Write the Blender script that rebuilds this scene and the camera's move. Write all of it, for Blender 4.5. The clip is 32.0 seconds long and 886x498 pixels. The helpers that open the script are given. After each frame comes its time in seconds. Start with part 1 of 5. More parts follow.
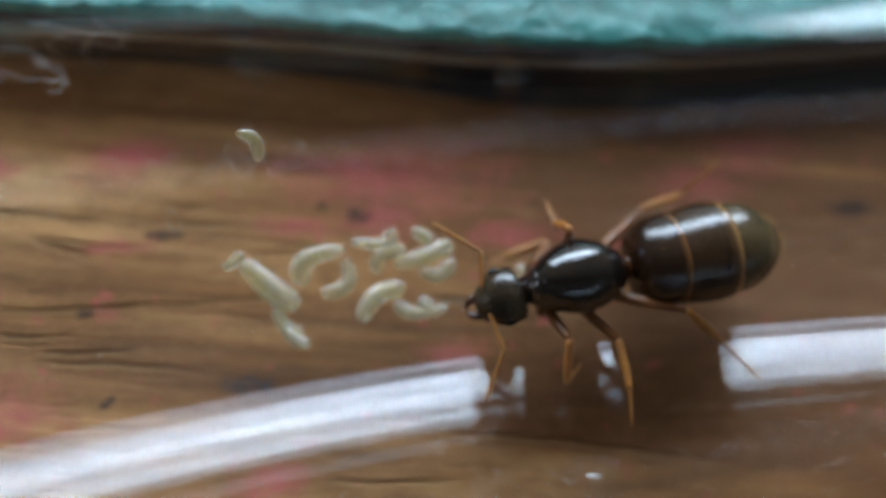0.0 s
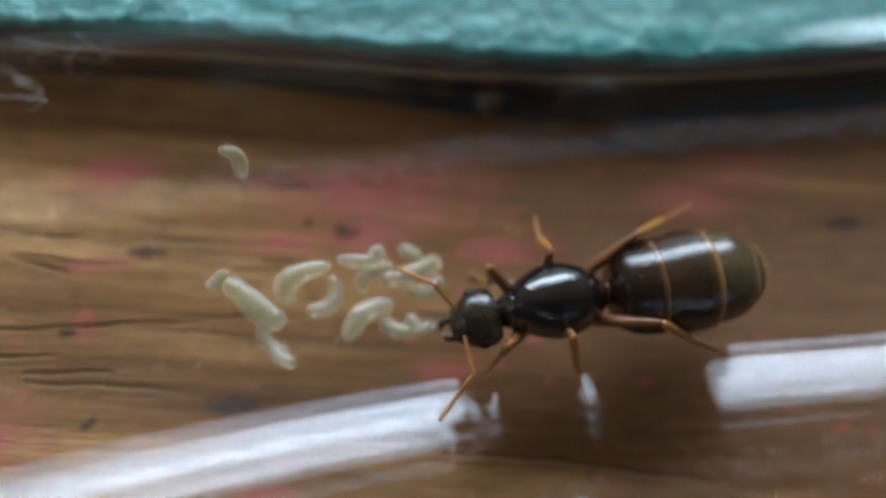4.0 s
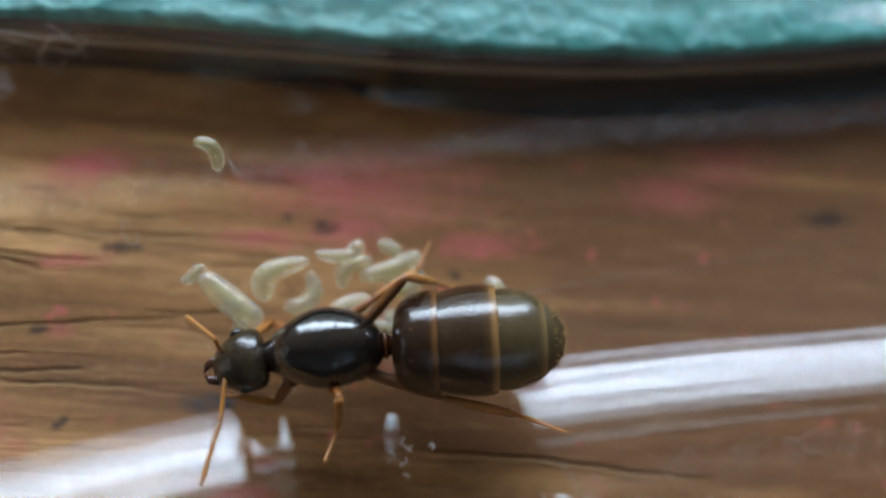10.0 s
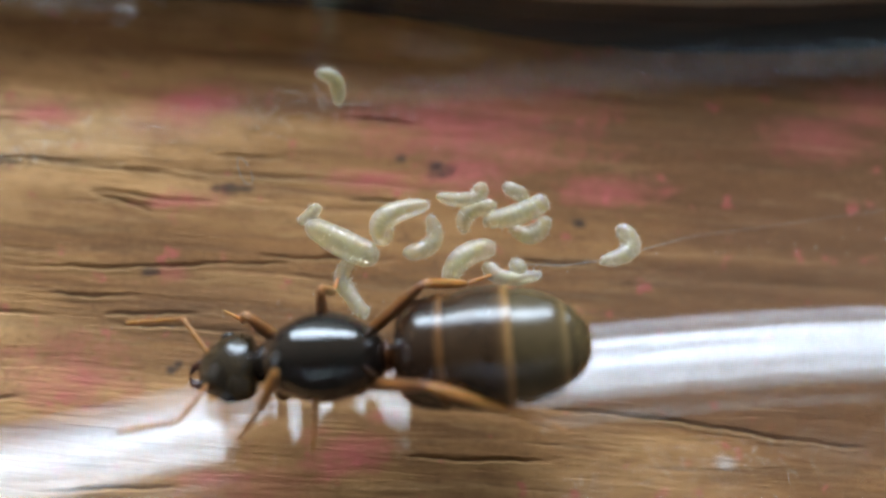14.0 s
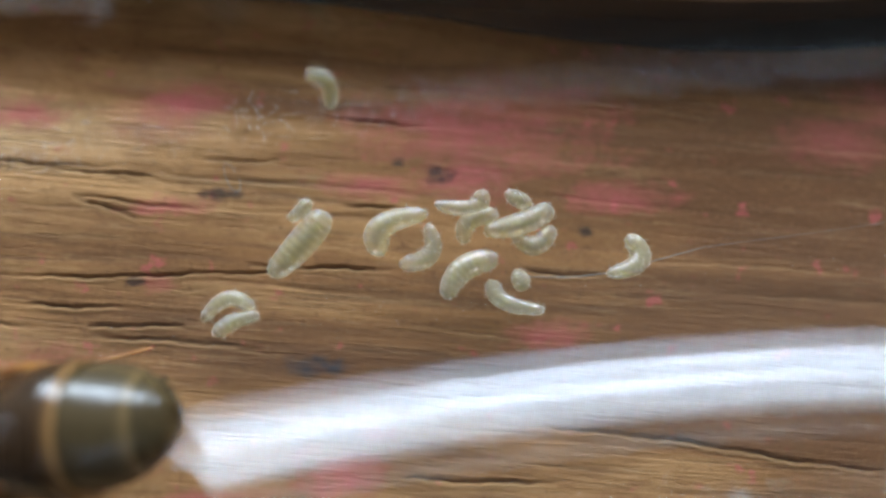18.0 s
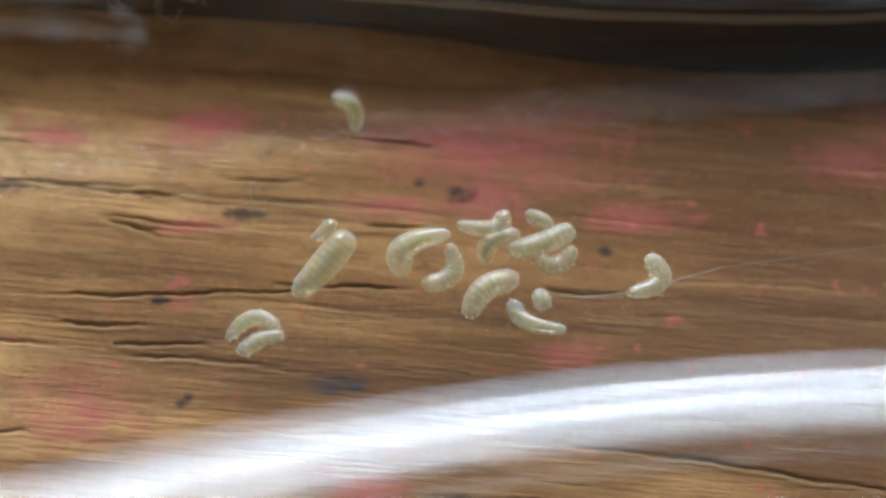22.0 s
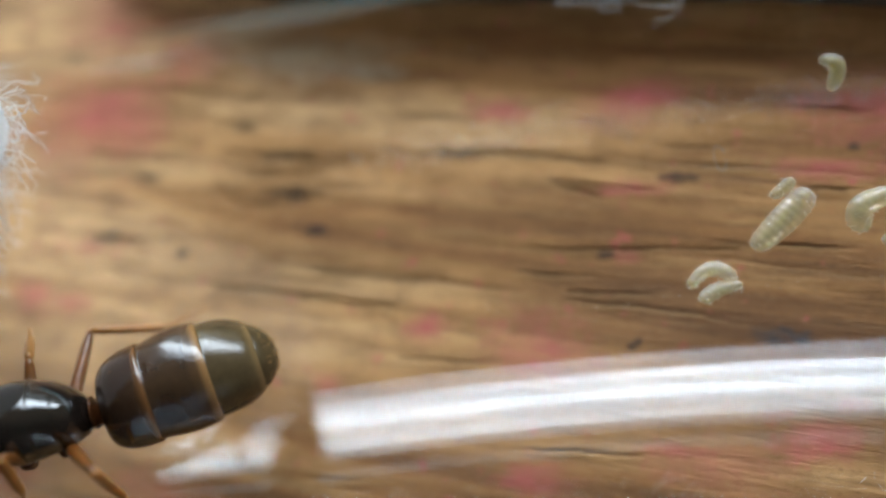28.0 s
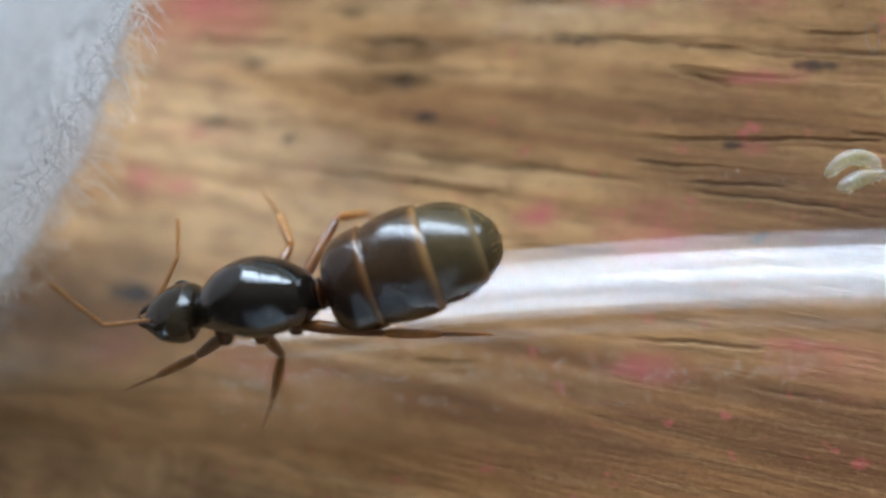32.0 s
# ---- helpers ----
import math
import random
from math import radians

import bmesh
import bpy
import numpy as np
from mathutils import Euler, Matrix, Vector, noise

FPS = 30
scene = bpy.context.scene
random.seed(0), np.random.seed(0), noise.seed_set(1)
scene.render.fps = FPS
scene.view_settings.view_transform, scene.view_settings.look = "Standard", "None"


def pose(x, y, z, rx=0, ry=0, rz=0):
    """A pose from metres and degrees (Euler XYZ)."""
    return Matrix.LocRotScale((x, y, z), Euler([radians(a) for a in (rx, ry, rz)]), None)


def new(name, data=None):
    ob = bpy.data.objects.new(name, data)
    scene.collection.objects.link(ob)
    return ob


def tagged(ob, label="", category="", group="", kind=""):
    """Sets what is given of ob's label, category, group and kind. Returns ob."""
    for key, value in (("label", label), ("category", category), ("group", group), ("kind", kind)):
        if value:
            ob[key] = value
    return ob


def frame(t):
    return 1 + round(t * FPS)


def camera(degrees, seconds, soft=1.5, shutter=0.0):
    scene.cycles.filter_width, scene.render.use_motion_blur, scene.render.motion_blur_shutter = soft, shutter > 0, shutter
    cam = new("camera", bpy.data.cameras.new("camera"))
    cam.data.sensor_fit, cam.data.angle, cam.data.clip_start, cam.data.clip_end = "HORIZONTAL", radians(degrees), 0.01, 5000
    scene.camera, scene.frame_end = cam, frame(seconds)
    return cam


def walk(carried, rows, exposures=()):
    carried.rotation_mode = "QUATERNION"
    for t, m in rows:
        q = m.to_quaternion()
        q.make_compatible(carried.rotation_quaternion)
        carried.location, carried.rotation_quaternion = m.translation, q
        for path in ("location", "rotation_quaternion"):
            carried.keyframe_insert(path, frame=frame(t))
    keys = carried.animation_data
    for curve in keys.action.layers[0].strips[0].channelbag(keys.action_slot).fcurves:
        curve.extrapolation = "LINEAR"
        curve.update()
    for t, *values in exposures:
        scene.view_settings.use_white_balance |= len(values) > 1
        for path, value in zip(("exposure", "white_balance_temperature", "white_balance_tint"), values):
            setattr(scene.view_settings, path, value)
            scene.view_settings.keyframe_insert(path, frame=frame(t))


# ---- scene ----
MM = 0.00075  # one drawing unit: the plan below is drawn in units of 0.75 millimetres
cam = camera(64.0, 32.0, soft=2.6)
cam.data.dof.use_dof, cam.data.dof.focus_distance, cam.data.dof.aperture_fstop = True, 0.0153, 25.0
# seconds, eye in drawing units, turn in degrees
EYE = [
    (0, 1.55, -1.18, 24.25, 15.54, -5.30, -1.70),
    (0.5, 1.56, -1.07, 23.82, 15.62, -4.29, -1.15),
    (1, 1.69, -1.07, 23.86, 16.05, -3.86, -0.95),
    (1.5, 1.80, -1.08, 24.02, 16.43, -3.84, -1.13),
    (2, 1.87, -0.83, 24.04, 16.22, -4.49, -1.28),
    (2.5, 1.91, -0.89, 24.01, 15.96, -5.02, -1.64),
    (3, 1.93, -0.77, 24.00, 15.98, -5.14, -1.64),
    (3.5, 1.87, -0.78, 24.06, 16.13, -5.49, -1.81),
    (5.5, 2.01, -0.88, 23.82, 16.15, -5.53, -1.92),
    (6, 1.87, -0.96, 23.70, 16.49, -6.08, -2.02),
    (6.5, 1.89, -0.90, 23.63, 16.33, -6.06, -2.21),
    (7, 2.05, -1.01, 23.79, 16.41, -6.12, -2.02),
    (7.5, 1.83, -0.95, 23.75, 16.26, -6.41, -2.10),
    (8, 1.91, -1.04, 23.67, 16.47, -6.31, -2.07),
    (8.5, 2.01, -0.94, 23.74, 16.35, -6.44, -2.16),
    (9, 1.95, -0.91, 23.69, 16.48, -6.46, -2.22),
    (9.5, 2.14, -0.97, 23.60, 16.62, -6.27, -2.02),
    (10, 2.18, -0.90, 23.69, 16.27, -6.40, -2.06),
    (10.5, 2.11, -1.00, 23.72, 16.45, -6.10, -2.03),
    (11, 1.84, -0.70, 23.60, 15.91, -6.09, -1.85),
    (11.5, 1.86, -0.48, 23.21, 15.33, -5.71, -1.77),
    (12, 1.74, -0.40, 23.09, 15.65, -5.93, -1.65),
    (12.5, 1.26, -0.81, 23.00, 14.85, -4.88, -1.22),
    (13, 0.49, -1.15, 22.37, 12.54, -4.09, -0.25),
    (13.5, -0.00, -1.03, 22.02, 12.91, -2.86, -0.31),
    (15.5, 0.04, -0.51, 21.74, 12.67, -2.58, -0.08),
    (16, 0.14, -0.25, 21.39, 12.14, -2.34, 0.04),
    (16.5, 0.29, -0.18, 20.97, 11.99, -2.57, 0.03),
    (17, 0.22, -0.08, 20.93, 12.29, -2.64, -0.02),
    (17.5, 0.14, -0.08, 21.05, 12.02, -2.62, -0.03),
    (18, 0.27, -0.05, 20.97, 11.99, -2.27, 0.05),
    (18.5, 0.18, -0.10, 20.94, 12.30, -2.52, 0.02),
    (19, 0.00, -0.00, 21.00, 11.94, -3.27, 0.02),
    (19.5, 0.09, -0.06, 20.91, 12.32, -2.55, 0.20),
    (20, 0.04, -0.03, 20.87, 12.61, -2.58, 0.21),
    (20.5, 0.09, -0.04, 20.90, 13.03, -2.76, 0.08),
    (21, 0.13, 0.03, 20.94, 12.96, -2.60, 0.04),
    (21.5, 0.12, 0.01, 20.99, 12.96, -2.56, 0.11),
    (22, -0.18, 0.08, 21.22, 13.06, -1.77, 0.22),
    (22.5, -0.70, -0.31, 21.33, 11.76, -1.03, 0.64),
    (23, -2.03, -0.49, 21.78, 11.69, 1.56, 1.23),
    (23.5, -2.67, -0.71, 22.66, 11.30, 4.56, 1.63),
    (24, -5.23, -0.89, 22.65, 12.54, 4.18, 1.86),
    (24.5, -6.46, -1.21, 22.61, 12.30, 8.24, 2.89),
    (26.5, -8.06, -1.46, 22.77, 13.09, 9.06, 3.36),
    (27, -8.10, -1.93, 22.84, 13.53, 9.83, 3.88),
    (27.5, -8.22, -2.09, 23.15, 13.04, 10.79, 4.20),
    (28, -8.34, -2.19, 23.52, 13.92, 11.45, 4.32),
    (28.5, -8.41, -2.23, 23.51, 14.10, 12.22, 4.61),
    (29, -8.29, -2.47, 23.63, 14.66, 12.60, 4.86),
    (29.5, -8.33, -2.50, 23.69, 14.42, 12.31, 4.78),
    (30, -8.57, -2.67, 23.41, 14.50, 12.14, 5.10),
    (30.5, -8.44, -2.98, 23.25, 13.76, 12.05, 5.44),
    (30.8, -8.54, -3.84, 23.04, 11.70, 10.57, 5.73),
    (31.4, -9.56, -4.72, 22.93, 10.79, 14.07, 5.82),
    (32, -10.66, -4.41, 23.23, 10.44, 14.30, 7.12),
]
walk(cam, [(t, pose(x * MM, y * MM, z * MM, a, b, c)) for t, x, y, z, a, b, c in EYE], exposures=[(0, -0.56, 6350, 10), (6, -0.62, 6450, 10), (8.5, -0.54, 6500, 10), (9.5, -0.42, 6450, 10), (11.5, -0.42, 6350, 10), (13, -0.14, 6550, 10), (16, -0.14, 6450, 10), (19, -0.36, 6400, 10), (23, -0.26, 6850, 10), (28, -0.40, 6900, 10), (30, -0.36, 6650, 10), (31, -0.36, 6200, 10), (32, -0.39, 6300, 10)])

# ---- light: one wide window behind the tube, a dim room round it ----
world = bpy.data.worlds.new("room")
scene.world = world
world.use_nodes = True


def room_light():
    """A dim room, lighter on the window's side and darkest behind the camera."""
    nodes, links = world.node_tree.nodes, world.node_tree.links
    way = nodes.new("ShaderNodeVectorMath")
    way.operation, way.inputs[1].default_value = "DOT_PRODUCT", (-0.129, 0.985, 0.11)
    links.new(nodes.new("ShaderNodeTexCoord").outputs["Generated"], way.inputs[0])
    level = nodes.new("ShaderNodeMapRange")
    level.inputs["From Min"].default_value, level.inputs["From Max"].default_value = -0.10, 0.95
    level.inputs["To Min"].default_value, level.inputs["To Max"].default_value = 0.06, 0.66
    links.new(way.outputs["Value"], level.inputs["Value"])
    nodes["Background"].inputs["Color"].default_value = (0.88, 0.80, 0.69, 1)
    links.new(level.outputs["Result"], nodes["Background"].inputs["Strength"])


room_light()


def window():
    """A glowing band for the window behind the tube, 0.4 m off, arched to fit the glare in view; brighter low down,
    bluer above.
    """
    m = bpy.data.materials.new("window_daylight")
    m.use_nodes = True
    nodes, links = m.node_tree.nodes, m.node_tree.links
    nodes.remove(nodes["Principled BSDF"])
    uv = nodes.new("ShaderNodeUVMap")
    sep = nodes.new("ShaderNodeSeparateXYZ")
    links.new(uv.outputs["UV"], sep.inputs[0])
    r = nodes.new("ShaderNodeValToRGB")
    # the dim lowest strip is added for a second, fainter glare
    stops = [(0.0, 0.02), (0.04, 0.11), (0.15, 0.13), (0.19, 0.01), (0.27, 0.02), (0.34, 0.30), (0.443, 1.0), (0.633, 1.0), (0.75, 0.55), (0.897, 0.36), (1.0, 0.04)]
    while len(r.color_ramp.elements) < len(stops):
        r.color_ramp.elements.new(0.5)
    for e, (at, v) in zip(r.color_ramp.elements, stops):
        blue = 1.06 + 0.12 * at
        e.position, e.color = at, (v * 0.80, v * 0.955, v * blue, 1)
    links.new(sep.outputs["Y"], r.inputs["Fac"])
    # soft bands painted into the glow for the streaks in the glare
    s = nodes.new("ShaderNodeMapping")
    s.inputs["Scale"].default_value = (0.8, 23, 1)
    links.new(uv.outputs["UV"], s.inputs["Vector"])
    n = nodes.new("ShaderNodeTexNoise")
    n.inputs["Scale"].default_value, n.inputs["Detail"].default_value = 1.0, 3.0
    links.new(s.outputs["Vector"], n.inputs["Vector"])
    band = nodes.new("ShaderNodeMapRange")
    band.inputs["From Min"].default_value, band.inputs["From Max"].default_value = 0.40, 0.58
    band.inputs["To Min"].default_value, band.inputs["To Max"].default_value = 8.5, 42.0
    links.new(n.outputs["Fac"], band.inputs["Value"])
    # stripes added to the glow towards one end, for the glare's fine lines
    wave = nodes.new("ShaderNodeMath")
    wave.operation = "SINE"
    turns = nodes.new("ShaderNodeMath")
    turns.operation, turns.inputs[1].default_value = "MULTIPLY", 28.6
    links.new(sep.outputs["Y"], turns.inputs[0])
    links.new(turns.outputs[0], wave.inputs[0])
    share = nodes.new("ShaderNodeMapRange")
    share.inputs["From Min"].default_value, share.inputs["From Max"].default_value = 0.10, 0.65
    share.inputs["To Min"].default_value, share.inputs["To Max"].default_value = 0.18, 0.58
    links.new(sep.outputs["X"], share.inputs["Value"])
    glare_stripe = nodes.new("ShaderNodeMath")
    glare_stripe.operation = "MULTIPLY"
    links.new(wave.outputs[0], glare_stripe.inputs[0])
    links.new(share.outputs["Result"], glare_stripe.inputs[1])
    lit = nodes.new("ShaderNodeMath")
    lit.operation, lit.inputs[1].default_value = "ADD", 0.86
    links.new(glare_stripe.outputs[0], lit.inputs[0])
    total = nodes.new("ShaderNodeMath")
    total.operation = "MULTIPLY"
    links.new(lit.outputs[0], total.inputs[0])
    links.new(band.outputs["Result"], total.inputs[1])
    e = nodes.new("ShaderNodeEmission")
    links.new(r.outputs["Color"], e.inputs["Color"])
    links.new(total.outputs[0], e.inputs["Strength"])
    links.new(e.outputs[0], nodes["Material Output"].inputs["Surface"])
    along, away, up = Vector((0.9917, 0.1289, 0)), Vector((-0.1289, 0.9917, 0)), Vector((0, 0, 1))
    wide, tall = 40, 14
    verts, uvs, faces = [], [], []
    for i in range(wide + 1):
        x = -0.27 + 0.67 * i / wide
        off = (x - 0.05) / 0.25
        rise = 36.0 - (11 * off * off if abs(off) < 1 else 11 + 14 * (abs(off) - 1))
        for j in range(tall + 1):
            e = radians(rise - 26 + 37.5 * j / tall - 2.5 * max(0.0, -off) * (1 - j / tall))
            verts.append(along * x + (away * math.cos(e) + up * math.sin(e)) * 0.4 + Vector((0, 0.0014, 0.0055)))
            uvs.append((i / wide, j / tall))
    for i in range(wide):
        for j in range(tall):
            k = i * (tall + 1) + j
            faces.append((k, k + 1, k + tall + 2, k + tall + 1))
    me = bpy.data.meshes.new("window_1")
    me.from_pydata(verts, [], faces)
    layer = me.uv_layers.new(name="UVMap")
    for loop in me.loops:
        layer.data[loop.index].uv = uvs[loop.vertex_index]
    me.materials.append(m)
    tagged(new("window_1", me), "pale overcast sky in a wide window", "window", kind="structure")


window()

# ---- the tube's frame: axis, cross direction, place on its inner floor ----
TUBE_O = Vector((-0.13, 2.9, 7.3))
TUBE_A = Vector((1, 0.13, 0)).normalized()
TUBE_B = Vector((-0.13, 1, 0)).normalized()
R_IN, R_OUT = 6.2, 7.3
UP = Vector((0, 0, 1))


def in_tube(s, phi, radius):
    """The point s along the axis, phi degrees up the wall from its floor, and the inward normal, in drawing units."""
    f = radians(phi)
    n = UP * math.cos(f) - TUBE_B * math.sin(f)
    return TUBE_O + TUBE_A * s - n * radius, n


def lie(s, phi, heading, radius):
    """The pose of a thing that lies on the tube's floor, its x axis turned by heading from the tube's axis."""
    p, n = in_tube(s, phi, radius)
    x = TUBE_A.copy()
    y = n.cross(x)
    m = Matrix((x, y, n)).transposed().to_4x4()
    return Matrix.Translation(p * MM) @ m @ pose(0, 0, 0, 0, 0, heading)


# ---- materials ----
def material(name, base, rough=0.5, metal=0.0):
    m = bpy.data.materials.new(name)
    m.use_nodes = True
    b = m.node_tree.nodes["Principled BSDF"]
    b.inputs["Base Color"].default_value = (*base, 1)
    b.inputs["Roughness"].default_value = rough
    b.inputs["Metallic"].default_value = metal
    return m, m.node_tree.nodes, m.node_tree.links, b


def node(nodes, kind, **values):
    n = nodes.new(kind)
    for key, value in values.items():
        n.inputs[key].default_value = value
    return n


def ramp(nodes, links, source, stops):
    r = nodes.new("ShaderNodeValToRGB")
    while len(r.color_ramp.elements) < len(stops):
        r.color_ramp.elements.new(0.5)
    for e, (at, colour) in zip(r.color_ramp.elements, stops):
        e.position, e.color = at, (*colour, 1)
    links.new(source, r.inputs["Fac"])
    return r


def bump(nodes, links, height, bsdf, strength, distance):
    b = node(nodes, "ShaderNodeBump", Strength=strength, Distance=distance)
    links.new(height, b.inputs["Height"])
    links.new(b.outputs["Normal"], bsdf.inputs["Normal"])
    return b


def mixed(nodes, links, fac, a, b):
    """Colour a where fac is 0, b where it is 1; each a socket or a colour."""
    m = nodes.new("ShaderNodeMix")
    m.data_type = "RGBA"
    links.new(fac, m.inputs[0])
    for socket, value in ((m.inputs[6], a), (m.inputs[7], b)):
        if isinstance(value, tuple):
            socket.default_value = (*value, 1)
        else:
            links.new(value, socket)
    return m.outputs[2]


def math_node(nodes, links, kind, a, b=None, clamp=False):
    m = nodes.new("ShaderNodeMath")
    m.operation, m.use_clamp = kind, clamp
    for socket, value in zip(m.inputs, (a, b)):
        if value is None:
            continue
        if isinstance(value, (int, float)):
            socket.default_value = value
        else:
            links.new(value, socket)
    return m.outputs[0]


PINK = [
    (2.38, 8.3, 2.2, 0.95), (-6.94, 8.93, 0.69, 0.37), (-7.03, 5.66, 0.83, 0.21), (-10.02, 0.09, 1.09, 0.62),
    (4.16, 1.75, 0.68, 0.23), (6.51, 6.06, 1.08, 0.37), (-1.3, 6.38, 0.86, 0.27), (-1.88, -2.47, 0.71, 0.18),
    (-11.83, 8.62, 0.67, 0.37), (1.83, 6.71, 1.06, 0.46), (-28.21, 8.61, 1.78, 1.51), (-28.09, 12.58, 1.35, 1.08),
    (-13.91, 0.66, 0.39, 0.29), (-9.6, 0.27, 0.73, 0.4), (-7.32, 3.37, 0.45, 0.19), (-6.98, 5.53, 1.09, 0.16),
    (-17.23, -1.5, 0.41, 0.29), (-10.49, -4.05, 0.71, 0.51), (-1.72, -1.98, 0.92, 0.29), (-5.72, -2.8, 0.82, 0.18),
    (-11.52, 8.47, 0.81, 0.33), (-24.85, 11.41, 1.53, 1.03), (-29.68, 1.17, 0.76, 0.57), (-27.82, 0.8, 0.74, 0.33),
]
PINK_LOW = [
    (-27.56, 3.04, 0.5, 0.23), (-22.8, -5.54, 1.29, 0.37), (-7.02, 9.03, 0.94, 0.63), (-10.17, -3.97, 0.84, 0.43),
    (-4.8, -3.15, 1.18, 0.57), (-13.8, 0.67, 0.56, 0.39), (-29.75, -5.69, 1.0, 0.64), (13.89, 7.96, 1.35, 0.69),
    (15.86, 9.13, 1.38, 0.71), (-7.6, 8.69, 1.15, 0.53), (-2.79, -1.49, 0.35, 0.13), (-0.75, -1.01, 0.4, 0.15),
    (-4.1, -3.23, 0.38, 0.15), (-9.7, 0.1, 0.33, 0.17), (-10.94, -4.1, 0.36, 0.17),
]
DARK = [
    (0.92, 6.82, 0.39, 0.26), (-5.75, 6.04, 0.5, 0.21), (-7.12, 0.38, 0.16, 0.13), (-0.28, 7.09, 0.21, 0.16),
    (5.49, 5.0, 0.25, 0.21), (19.76, 7.11, 0.81, 0.28), (-18.43, 4.04, 0.65, 0.26), (-19.14, 5.31, 1.11, 0.31),
    (-20.03, 6.87, 0.92, 0.25), (-13.07, 6.96, 1.02, 0.24), (-26.91, 3.55, 0.5, 0.21), (-25.53, 6.06, 0.5, 0.19),
    (-23.62, 2.92, 0.24, 0.18), (-21.84, 8.04, 0.48, 0.17), (-29.86, 11.28, 0.69, 0.24), (-6.96, 0.49, 0.16, 0.13),
    (-7.95, 3.36, 0.22, 0.12),
]
BLUE = [(-2.8, 0.82, 0.84, 0.27), (-28.97, -3.44, 0.99, 0.31)]
SCUFF = [(-19.67, 11.01, 2.13, 0.7), (-22.01, 11.99, 1.5, 0.47), (-16.78, 10.3, 0.91, 0.34)]  # whitish scuffed fibres


def wood_material():
    m, nodes, links, b = material("worn_wood", (0.4, 0.24, 0.1), 0.7)
    b.inputs["Specular IOR Level"].default_value = 0.2
    at = nodes.new("ShaderNodeTexCoord").outputs["Object"]
    turned = node(nodes, "ShaderNodeMapping", Rotation=(0, 0, radians(4.5)), Scale=(1 / MM, 1 / MM, 1 / MM))
    links.new(at, turned.inputs["Vector"])
    mm = turned.outputs["Vector"]

    def stretched(x, y, scale, detail=6, rough=0.6, distortion=0.0):
        s = node(nodes, "ShaderNodeMapping", Scale=(x, y, 1))
        links.new(mm, s.inputs["Vector"])
        n = node(nodes, "ShaderNodeTexNoise", Scale=scale, Detail=detail, Roughness=rough, Distortion=distortion)
        links.new(s.outputs["Vector"], n.inputs["Vector"])
        return n.outputs["Fac"]

    broad = stretched(0.05, 0.55, 0.5, 4, 0.5, 0.6)
    streak = stretched(0.07, 1.0, 1.9, 9, 0.68, 0.35)
    fibre = stretched(0.16, 2.4, 3.6, 8, 0.72)
    split = stretched(0.05, 1.0, 4.2, 5, 0.6, 0.25)
    cloud = stretched(0.35, 0.6, 0.33, 4, 0.55)
    # the light's falloff along the board, painted into its tone: darker towards +x
    sep = nodes.new("ShaderNodeSeparateXYZ")
    links.new(mm, sep.inputs[0])
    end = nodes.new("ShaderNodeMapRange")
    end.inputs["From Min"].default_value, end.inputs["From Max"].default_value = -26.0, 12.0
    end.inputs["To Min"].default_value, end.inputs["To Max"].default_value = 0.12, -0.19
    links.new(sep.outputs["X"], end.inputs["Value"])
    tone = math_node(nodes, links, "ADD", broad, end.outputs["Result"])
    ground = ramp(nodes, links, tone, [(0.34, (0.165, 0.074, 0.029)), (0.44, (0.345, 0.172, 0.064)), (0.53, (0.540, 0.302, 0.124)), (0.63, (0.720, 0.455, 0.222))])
    dark_streak = ramp(nodes, links, streak, [(0.37, (1, 1, 1)), (0.48, (0, 0, 0))])
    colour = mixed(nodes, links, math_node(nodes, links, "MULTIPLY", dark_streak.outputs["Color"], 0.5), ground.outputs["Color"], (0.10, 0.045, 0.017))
    pale = ramp(nodes, links, fibre, [(0.56, (0, 0, 0)), (0.70, (1, 1, 1))])
    colour = mixed(nodes, links, math_node(nodes, links, "MULTIPLY", pale.outputs["Color"], 0.2), colour, (0.58, 0.36, 0.15))
    thin = ramp(nodes, links, fibre, [(0.30, (1, 1, 1)), (0.41, (0, 0, 0))])
    colour = mixed(nodes, links, math_node(nodes, links, "MULTIPLY", thin.outputs["Color"], 0.2), colour, (0.085, 0.040, 0.016))
    grime = ramp(nodes, links, cloud, [(0.47, (0, 0, 0)), (0.66, (1, 1, 1))])
    colour = mixed(nodes, links, math_node(nodes, links, "MULTIPLY", grime.outputs["Color"], 0.55), colour, (0.135, 0.064, 0.026))
    blotch = stretched(0.5, 0.9, 1.3, 5, 0.65)
    dull = ramp(nodes, links, blotch, [(0.36, (1, 1, 1)), (0.55, (0, 0, 0))])
    colour = mixed(nodes, links, math_node(nodes, links, "MULTIPLY", dull.outputs["Color"], 0.45), colour, (0.20, 0.095, 0.036))
    grain = node(nodes, "ShaderNodeTexNoise", Scale=9500.0, Detail=4.0, Roughness=0.75)
    links.new(at, grain.inputs["Vector"])
    dusty = ramp(nodes, links, grain.outputs["Fac"], [(0.50, (0, 0, 0)), (0.66, (1, 1, 1))])
    colour = mixed(nodes, links, math_node(nodes, links, "MULTIPLY", dusty.outputs["Color"], 0.13), colour, (0.66, 0.38, 0.17))
    sunk = ramp(nodes, links, grain.outputs["Fac"], [(0.34, (1, 1, 1)), (0.47, (0, 0, 0))])
    colour = mixed(nodes, links, math_node(nodes, links, "MULTIPLY", sunk.outputs["Color"], 0.12), colour, (0.13, 0.058, 0.018))
